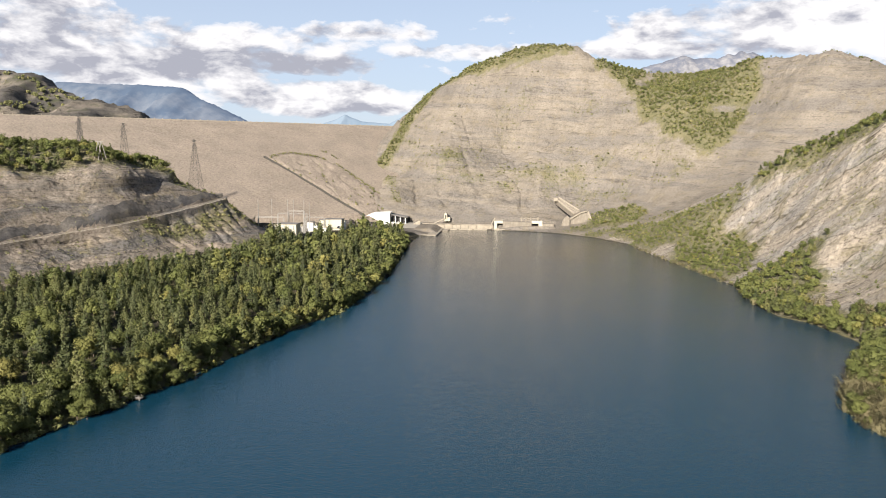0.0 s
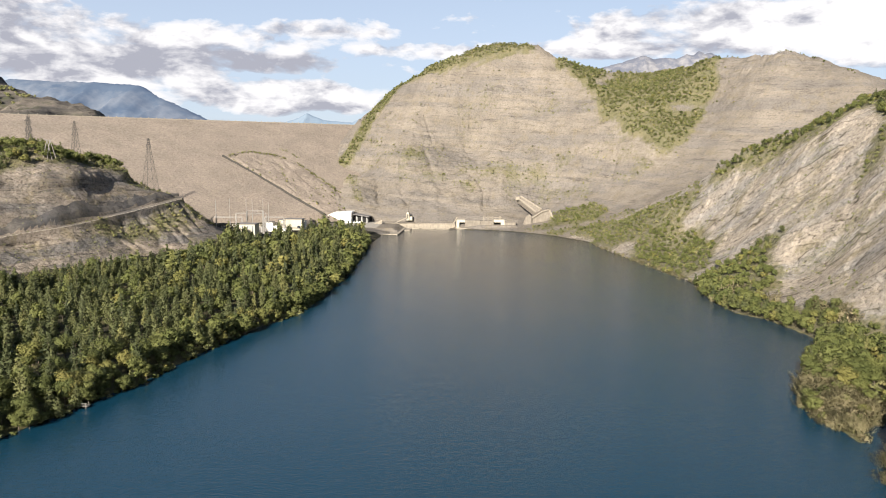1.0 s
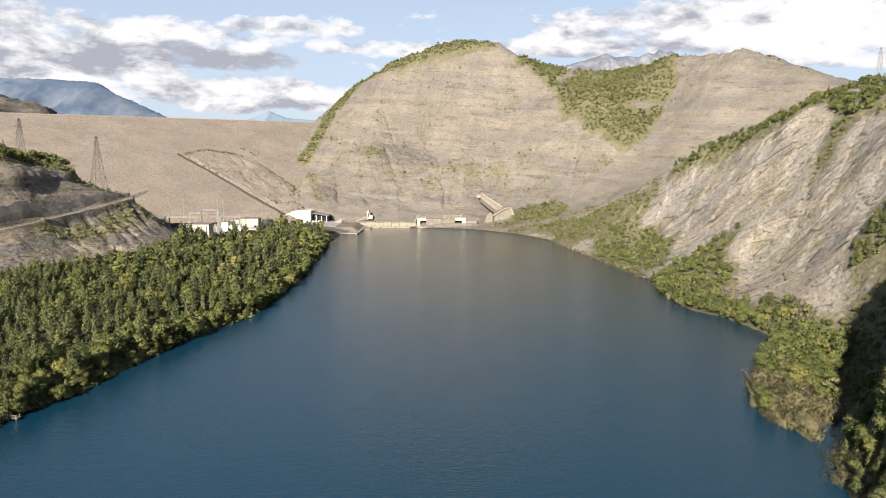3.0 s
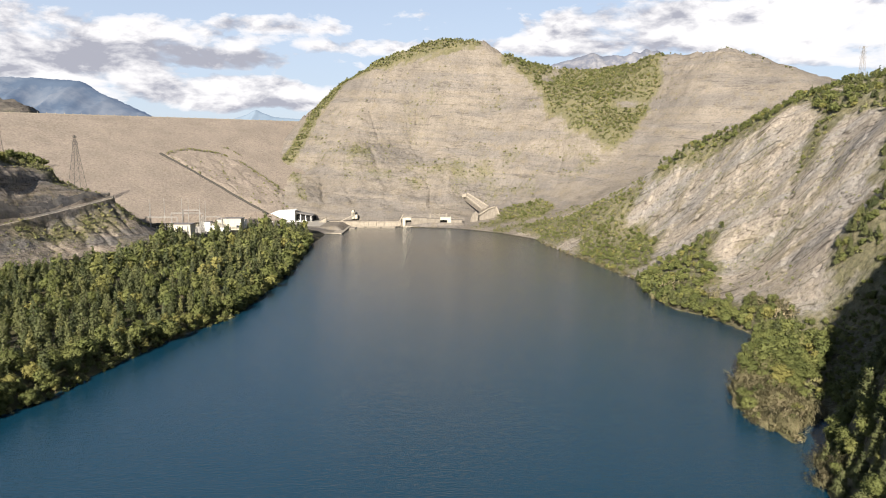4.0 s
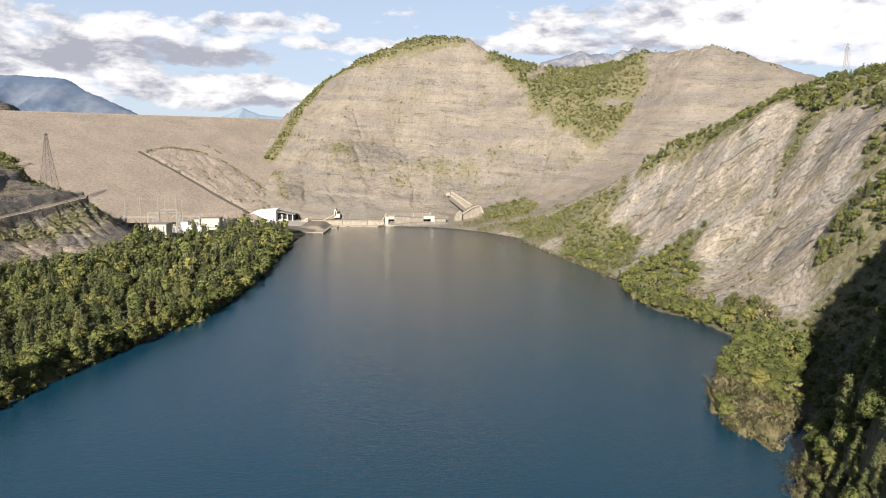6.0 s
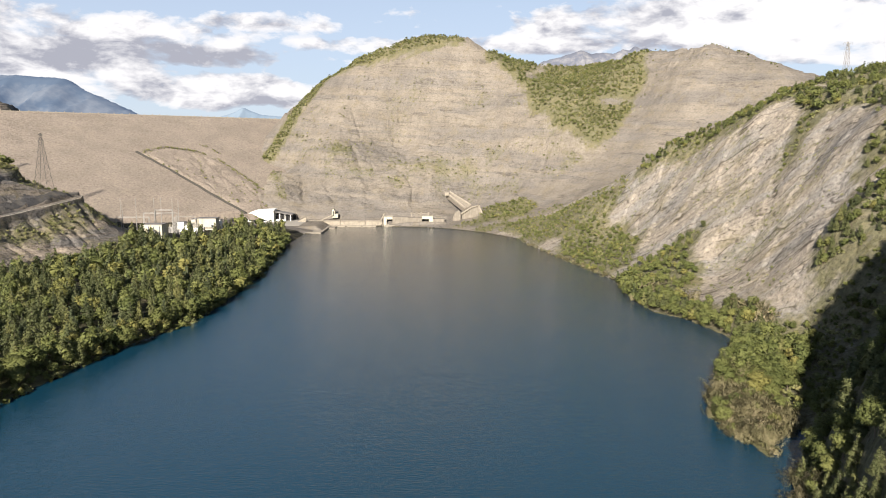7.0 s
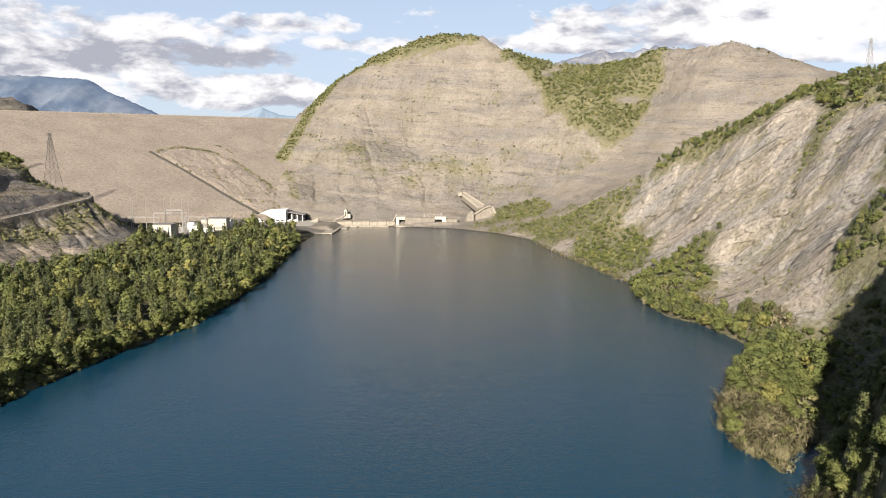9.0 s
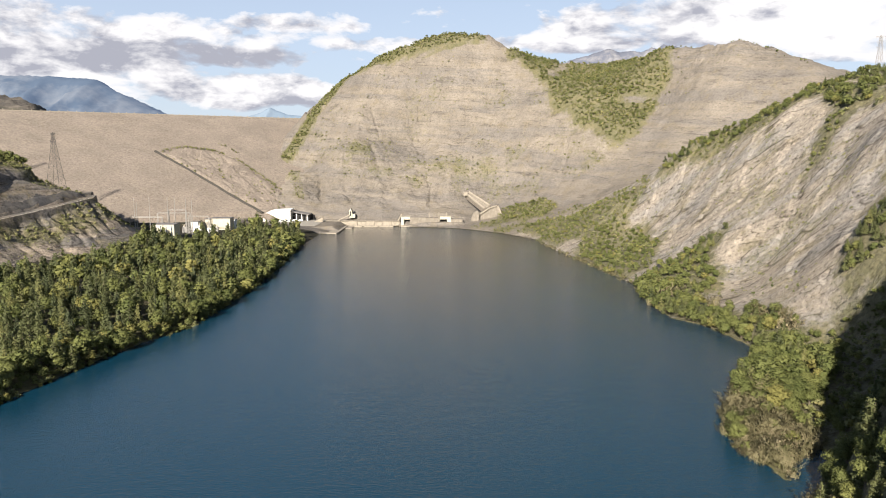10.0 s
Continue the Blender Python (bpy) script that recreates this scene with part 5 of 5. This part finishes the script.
def build_walls():
    # ramp wing wall at the head of the quay
    bm = bmesh.new()
    prism(bm, [(-154.5, 0), (-139, 0), (-139, 10.0), (-140.5, 10.0), (-154.5, 2.0)], 842, 844)
    tagged(part("wing_wall", bm, CONCRETE), "sloping pale concrete wing wall", "wall", kind="structure")
    root = thing("quay_wall", "long pale concrete quay wall at the hill's foot", "wall", kind="structure")
    x = -139.0
    while x < -62:
        w = 9.5
        bm = bmesh.new()
        box(bm, x, x + w - 0.25, 849, 856, -6, 5.4 + 0.25 * math.sin(x), 0.12)
        part("panel", bm, CONCRETE, root)
        bm = bmesh.new()
        box(bm, x - 0.05, x + w - 0.2, 848.5, 852, 5.75, 6.3, 0.05)
        part("coping", bm, CONCRETE, root)
        x += w
    for i, px in enumerate((-110, -92, -75)):
        t = thing("pontoon", "pale floating pontoon moored along the quay wall", "pontoon", "moored pontoons")
        bm = bmesh.new()
        prism(bm, [(px, -0.3), (px + 14, -0.3), (px + 15.5, 1.1), (px - 1.0, 1.1)], 842, 845.5)
        part("float", bm, CONCRETE, t)
        bm = bmesh.new()
        for dx in (1, 5, 9, 13):
            bar(bm, (px + dx, 843.7, 1.1), (px + dx, 843.7, 2.0), 0.12)
        part("bollard", bm, STEEL, t)
    # outlet wall with its two gate openings
    root = thing("outlet_wall", "stained concrete outlet wall with two square gate openings", "wall", kind="structure")
    spans = [(-52, -48.5, 11.0), (-42.0, -24, 10.4), (-24, -8.5, 9.8), (-0.5, 4, 11.4), (4, 17, 8.6)]
    for a, b, top in spans:
        bm = bmesh.new()
        box(bm, a + 0.08, b - 0.08, 846, 856, -6, top, 0.15)
        part("panel", bm, STAINED if top < 11 else CREAM, root)
    for a, b, top in ((-48.5, -42.0, 11.0), (-8.5, -0.5, 11.4)):
        bm = bmesh.new()
        box(bm, a, b, 846, 856, -6, 2.2)
        box(bm, a, b, 846, 856, top - 3.0, top)
        part("gate_frame", bm, CREAM, root)
        # back of the opening, coloured near-black for the shade within
        bm = bmesh.new()
        box(bm, a, b, 853, 855.8, 2.2, top - 3.0)
        part("gate", bm, DARK, root, "dark back of the opening, its shade put into the colour")
        bm = bmesh.new()
        box(bm, a - 3, b + 3, 843, 846, -4, 1.4, 0.1)
        part("sill", bm, CONCRETE, root)
    for x in (-21, -16, -10.5, -2):
        bm = bmesh.new()
        box(bm, x, x + 1.6, 852, 854, 8, 15.5, 0.1)
        part("pier", bm, STAINED, root)
    bm = bmesh.new()
    box(bm, -22, 0.5, 853, 854, 13.2, 14.2)
    part("beam", bm, STAINED, root)
    # stair up the left end
    root = thing("stair", "steep concrete stair beside the outlet wall", "stair")
    for i in range(14):
        bm = bmesh.new()
        box(bm, -57.5 + i * 0.42, -56.4 + i * 0.42, 850, 852, 3.5 + i * 0.75, 4.4 + i * 0.75)
        part("step", bm, CONCRETE, root)


build_walls()


def build_intake():
    root = thing("chute_house", "pale concrete chute house with a gabled end", "spillway")
    root.matrix_basis = Matrix.Translation((46, 858, 0)) @ Matrix.Diagonal((0.82, 0.82, 0.86, 1)) @ Matrix.Translation((-44, -858, 0))
    bm = bmesh.new()
    prism(bm, [(18, -4), (74, -4), (72, 6), (62, 13.5), (56, 26.5), (46, 24.0), (28, 13.5), (20.5, 7.5)], 858, 880)
    part("apron", bm, STAINED, root, "stained sloping concrete apron")
    bm = bmesh.new()
    prism(bm, [(19.5, 7.2), (28, 14.2), (46, 25.0), (56.3, 27.8), (57.2, 26.6), (46.5, 23.6), (29, 12.8), (21, 6.0)], 855.5, 858.6)
    part("coping", bm, CONCRETE, root)
    bm = bmesh.new()
    prism(bm, [(55.0, 27.5), (57.4, 27.2), (63.5, 13.5), (61.2, 13.2)], 855.5, 859)
    part("gable_edge", bm, CONCRETE, root)
    bm = bmesh.new()
    prism(bm, [(20, 2), (31, 2), (31, 17), (28.5, 20.5), (23, 17.5), (20, 9)], 852, 862)
    part("pier", bm, STAINED, root)
    bm = bmesh.new()
    for s in (0, 1):
        a = Vector((12.5, 905, 40)) if s == 0 else Vector((17.5, 905, 41.5))
        b = Vector((38, 872, 22)) if s == 0 else Vector((46, 872, 26))
        bar(bm, a, b, 1.5, 6)
    part("side_wall", bm, CONCRETE, root)
    bm = bmesh.new()
    vs = [bm.verts.new(p) for p in ((11.5, 905, 39), (18.5, 905, 41), (46.5, 872, 25.2), (37.5, 872, 21.2))]
    lo = [bm.verts.new(v.co + Vector((0, 4, -6))) for v in vs]
    bm.faces.new(vs)
    bm.faces.new(lo[::-1])
    for i in range(4):
        bm.faces.new((vs[i], lo[i], lo[(i + 1) % 4], vs[(i + 1) % 4]))
    part("channel", bm, STAINED, root)
    bm = bmesh.new()
    box(bm, 9.5, 15.5, 898, 906, 37, 41.5, 0.2)
    part("inlet_block", bm, CONCRETE, root)


build_intake()


def build_kiosk():
    root = thing("gauge_hut", "small white hut on the rock face", "hut")
    y = 862
    bm = bmesh.new()
    prism(bm, [(-112.4, 8), (-109.2, 8), (-109.2, 15.5), (-110.4, 18.6), (-112.4, 17)], y, y + 8)
    part("wall", bm, CREAM, root)
    bm = bmesh.new()
    box(bm, -109.1, -105.8, y + 1, y + 8, 8, 12.5, 0.05)
    part("annexe", bm, CREAM, root)
    bm = bmesh.new()
    box(bm, -111.4, -110.1, y - 0.1, y + 0.1, 10.5, 15.5)
    part("door", bm, DARK, root)
    root = thing("ramp_stair", "thin pale stair up to the hut", "stair")
    bm = bmesh.new()
    bar(bm, (-125, 857, 5.5), (-112, 860, 11.5), 0.7)
    part("flight", bm, CONCRETE, root)


build_kiosk()


def build_cables():
    for i, (a, b, sag) in enumerate((((-205, 700, 30), (10, 935, 50), 9), ((-200, 704, 27), (40, 925, 42), 8), ((-196, 708, 24), (60, 915, 34), 7))):
        bm = bmesh.new()
        a, b = Vector(a), Vector(b)
        pts = [a.lerp(b, t / 16) - Vector((0, 0, 4 * sag * (t / 16) * (1 - t / 16))) for t in range(17)]
        for p, q in zip(pts[:-1], pts[1:]):
            bar(bm, p, q, 0.07, 3)
        tagged(part("power_line", bm, STEEL), "thin pale power cable spanning to the hill", "cable", "power lines")


build_cables()


def build_jetty():
    root = thing("jetty", "small weathered wooden jetty with a steel railing", "jetty")
    x, y = -155, 228
    for i in range(10):
        bm = bmesh.new()
        box(bm, x - 2 + i * 0.62, x - 1.42 + i * 0.62, y - 1.1, y + 1.3, 0.75, 0.9, 0.02)
        part("plank", bm, WOOD, root)
    for dx in (-1.5, 1, 3.6):
        for dy in (-0.9, 1.1):
            bm = bmesh.new()
            bar(bm, (x + dx, y + dy, -3), (x + dx, y + dy, 2.0), 0.12, 6)
            part("post", bm, WOOD, root)
    for dz in (1.4, 1.95):
        bm = bmesh.new()
        bar(bm, (x - 1.8, y - 0.95, dz), (x + 4.0, y - 0.95, dz), 0.08)
        part("rail", bm, STEEL, root)
    bm = bmesh.new()
    box(bm, x - 6, x - 2, y - 0.8, y + 1.0, 0.75, 0.9)
    part("gangway", bm, WOOD, root)


build_jetty()


# ---- rough spur that leans on the dam's face
SPUR = [(676, 102), (684, 98), (715, 89), (734, 91), (749, 99), (767, 115), (776, 148), (783, 180), (786, 225), (792, 250), (738, 250), (720, 210), (705, 171), (692, 139)]
DRAIN = [(674, 100), (692, 139), (705, 171), (720, 210), (736, 246)]


# near-black that paints the shadow in the ditch beside the spur
DITCH_SHADE = plain_material("dark_ditch_shade", (0.05, 0.045, 0.038), 0.9, 0, 0.5, 0.4)


def build_spur():
    s, u = np.meshgrid(np.arange(668, 806, 2.0), np.arange(78, 256, 2.0))
    p, q = s.ravel(), u.ravel()
    d = np.full(p.shape, 1e9)
    for (ax, ay), (bx, by) in zip(SPUR, SPUR[1:] + SPUR[:1]):
        t = np.clip(((p - ax) * (bx - ax) + (q - ay) * (by - ay)) / ((bx - ax) ** 2 + (by - ay) ** 2), 0, 1)
        d = np.minimum(d, np.hypot(p - ax - t * (bx - ax), q - ay - t * (by - ay)))
    d = np.where(inside(SPUR, p, q), d, -d)
    rise = -1.2 + 2.6 * smooth01(d, -2, 9) + 1.6 * wobble(p, q, 14, 61, 4) * smooth01(d, 0, 6) - 0.5 * smooth01(-np.abs(wobble(p, q * 0.3, 26, 63, 2)), -0.12, 0)
    P = CREST_A[None] + p[:, None] * ALONG + q[:, None] * DOWN
    verts = np.column_stack([P, CREST_Z - q / FALL + rise])
    n = s.shape[1]
    i = (np.arange(s.shape[0] - 1)[:, None] * n + np.arange(n - 1)[None, :]).ravel()
    faces = np.stack([i, i + n, i + n + 1, i + 1], 1)
    faces = faces[d[faces].max(1) > -4]
    ob = mesh_from("rock_spur", verts, faces, DAM_FACE, tint=np.full(len(verts), 0.12))
    tagged(ob, "low rough rock spur leaning on the dam", "rock", kind="structure")
    rng = np.random.RandomState(8)
    vs, fs, ts, base = [], [], [], 0
    for k in range(700):
        j = rng.randint(0, len(p))
        edge = d[j]
        if edge < -1.5 or (edge > 5 and rng.rand() > 0.10 + 0.25 * (q[j] > 160)):
            continue
        v, f, _ = KINDS["shrub"][3][k % 5]
        tall = rng.uniform(0.8, 2.6)
        vs.append(v * (tall * 1.2, tall * 1.2, tall) + verts[j])
        fs.append(f + base)
        ts.append(np.full(len(v), rng.rand()))
        base += len(v)
    for (ax, ay), (bx, by), n in ((SPUR[1], SPUR[2], 26), (SPUR[2], SPUR[4], 60), (SPUR[4], SPUR[5], 34), (SPUR[5], SPUR[7], 70), (SPUR[7], SPUR[8], 50), ((747, 103), (728, 160), 40), ((765, 80), (779, 105), 24)):
        for k in range(n):
            f0 = rng.rand()
            ps, qs = ax + (bx - ax) * f0 + rng.normal(0, 1.2), ay + (by - ay) * f0 + rng.normal(0, 1.2)
            if wobble(np.array([ps]), np.array([qs]), 18, 67, 2)[0] < -0.35:
                continue
            P0 = CREST_A + ps * ALONG + qs * DOWN
            v, f, _ = KINDS["shrub"][3][k % 5]
            tall = rng.uniform(0.7, 1.9)
            vs.append(v * (tall * 1.3, tall * 1.3, tall) + (P0[0], P0[1], CREST_Z - qs / FALL + 0.3))
            fs.append(f + base)
            ts.append(np.full(len(v), rng.rand() * 0.4))
            base += len(v)
    # raised dark strip along the spur's foot, its colour standing for a shadowed ditch
    line = np.concatenate([np.linspace(a, b, 10, endpoint=False) for a, b in zip(DRAIN[:-1], DRAIN[1:])]).astype(float)
    line += np.column_stack([wobble(line[:, 1], line[:, 0], 9, 95, 3), np.zeros(len(line))]) * 0.8
    rows = []
    for off, up in ((-1.3, -0.6), (-1.3, 1.0), (-1.0, 1.3), (1.0, 1.8), (1.3, 1.6), (1.3, -0.6)):
        c = CREST_A[None] + (line[:, :1] + off) * ALONG + line[:, 1:] * DOWN
        rows.append(np.column_stack([c, CREST_Z - line[:, 1] / FALL + up]))
    n = len(line)
    i = np.arange(n - 1)
    faces = np.concatenate([np.stack([k * n + i, k * n + i + 1, (k + 1) * n + i + 1, (k + 1) * n + i], 1) for k in range(5)])
    tagged(mesh_from("drain", np.concatenate(rows), faces, DITCH_SHADE), "dark strip down the dam face for a shadowed ditch", "drain", kind="structure")
    ob = mesh_from("spur_scrub", np.concatenate(vs), np.concatenate(fs), SHRUB, tint=np.concatenate(ts))
    tagged(ob, "olive scrub scattered on the rock spur", "scrub", kind="stuff")


build_spur()


def build_crest():
    root = bpy.data.objects["dam"]
    length = np.linalg.norm(CREST_B - CREST_A)
    bm = bmesh.new()
    for a, b, z0, z1 in ((-9.0, 0.4, CREST_Z - 3, CREST_Z), (-0.2, 0.4, CREST_Z, CREST_Z + 0.8)):
        q = [CREST_A + ALONG * s + DOWN * o for s in (0, length) for o in (a, b)]
        slab(bm, [tuple(q[0]), tuple(q[1]), tuple(q[3]), tuple(q[2])], z0, z1)
    part("crest_road", bm, CONCRETE, root, "pale crest road with a low parapet")
    post = bmesh.new()
    box(post, -0.35, 0.35, -0.35, 0.35, 0, 2.0, 0.05)
    me = bpy.data.meshes.new("post")
    post.to_mesh(me)
    post.free()
    me.materials.append(CONCRETE)
    for s in np.arange(180, 960, 10.0):
        ob = new("post", me)
        ob.parent = root
        ob.location = (*(CREST_A + ALONG * s + DOWN * 0.1), CREST_Z - 0.1)


build_crest()


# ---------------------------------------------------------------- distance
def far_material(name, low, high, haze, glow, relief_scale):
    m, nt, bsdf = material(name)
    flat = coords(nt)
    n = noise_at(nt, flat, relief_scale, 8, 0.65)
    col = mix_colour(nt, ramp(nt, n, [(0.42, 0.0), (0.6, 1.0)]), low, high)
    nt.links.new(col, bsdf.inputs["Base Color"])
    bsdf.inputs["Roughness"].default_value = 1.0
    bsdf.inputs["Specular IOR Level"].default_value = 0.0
    # aerial haze is put in as an even glow of the haze colour
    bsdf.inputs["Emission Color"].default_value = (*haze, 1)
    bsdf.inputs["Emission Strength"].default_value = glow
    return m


def mountain(name, label, profile, y, depth, foot, mat, rough, seed, ridges=1.0, steps=160):
    """A far range: its skyline of (x, z) falls to the foot in front and behind, cut by ravines."""
    xs = np.linspace(profile[0][0], profile[-1][0], steps)
    top = np.interp(xs, [p[0] for p in profile], [p[1] for p in profile])
    v = np.linspace(-1, 0.6, 44)
    X, V = np.meshgrid(xs, v)
    span = xs[-1] - xs[0]
    rav = np.abs(wobble(X.ravel(), V.ravel() * depth * 0.35, span / 9, seed, 4)).reshape(X.shape)
    fall = np.where(V < 0, (1 + V) ** 1.15, 1 - (V / 0.6) ** 2)
    Z = foot + (top[None] - foot) * fall
    Z = Z - rough * ridges * (rav - 0.15) * np.clip(np.abs(V) * 4, 0, 1) * fall + rough * 0.05 * wobble(X.ravel(), V.ravel() * depth, span / 60, seed + 1, 4).reshape(X.shape)
    verts = np.column_stack([X.ravel(), y + V.ravel() * depth, Z.ravel()])
    i = (np.arange(len(v) - 1)[:, None] * steps + np.arange(steps - 1)[None, :]).ravel()
    ob = mesh_from(name, verts, np.stack([i, i + 1, i + steps + 1, i + steps], 1), mat, smooth=True, tint=np.zeros(len(verts)))
    return tagged(ob, label, "mountain", kind="structure")


# Far ranges: haze painted in by bluish base colours and a weak glow.
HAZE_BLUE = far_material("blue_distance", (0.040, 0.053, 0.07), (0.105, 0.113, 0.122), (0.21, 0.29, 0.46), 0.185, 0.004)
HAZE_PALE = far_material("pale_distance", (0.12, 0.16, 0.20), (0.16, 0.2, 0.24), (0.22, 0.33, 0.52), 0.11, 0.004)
HAZE_SNOWY = far_material("snowy_distance", (0.075, 0.08, 0.10), (0.19, 0.185, 0.185), (0.38, 0.41, 0.50), 0.12, 0.012)
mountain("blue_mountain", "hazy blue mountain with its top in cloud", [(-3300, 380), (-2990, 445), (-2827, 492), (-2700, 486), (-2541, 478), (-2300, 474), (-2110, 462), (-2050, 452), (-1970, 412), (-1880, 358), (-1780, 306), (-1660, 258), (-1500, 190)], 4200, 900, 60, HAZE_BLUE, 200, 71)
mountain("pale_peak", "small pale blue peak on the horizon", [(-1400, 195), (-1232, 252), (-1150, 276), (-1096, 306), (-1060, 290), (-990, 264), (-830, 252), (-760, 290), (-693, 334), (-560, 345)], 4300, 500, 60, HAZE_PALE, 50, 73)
mountain("snowy_range", "distant grey range dusted with snow", [(500, 500), (611, 568), (700, 588), (790, 618), (822, 628), (880, 606), (944, 616), (1010, 608), (1060, 634), (1095, 628), (1121, 650), (1160, 634), (1190, 642), (1240, 616), (1400, 570)], 4300, 600, 200, HAZE_SNOWY, 120, 75)
mountain("eroded_hill", "eroded pale marl hill behind the dam", [(-1700, 330), (-1400, 300), (-1240, 266), (-1155, 258), (-1120, 258), (-1077, 240), (-1000, 212), (-930, 186), (-856, 160), (-800, 138)], 1500, 420, 60, ERODED, 150, 77, 1.4)


def far_scrub():
    rng = np.random.RandomState(12)
    ob = bpy.data.objects["eroded_hill"]
    co = np.array([v.co[:] for v in ob.data.vertices])
    pick = co[(co[:, 1] < 1500) & (co[:, 2] > 165)]
    keep = wobble(pick[:, 0], pick[:, 2] * 3, 120, 81, 3) > 0.0
    pick = pick[keep]
    vs, fs, ts, base = [], [], [], 0
    for k in range(800):
        p = pick[rng.randint(0, len(pick))] + rng.normal(0, 3, 3) * (1, 1, 0)
        v, f, _ = KINDS["broad"][4][k % 6]
        tall = rng.uniform(6, 13)
        vs.append(v * (tall, tall, tall) + p - (0, 0, 0.5))
        fs.append(f + base)
        ts.append(np.full(len(v), rng.rand()))
        base += len(v)
    tagged(mesh_from("far_scrub", np.concatenate(vs), np.concatenate(fs), SHRUB, tint=np.concatenate(ts)), "dark scrub on the eroded far hill", "scrub", kind="stuff")


far_scrub()
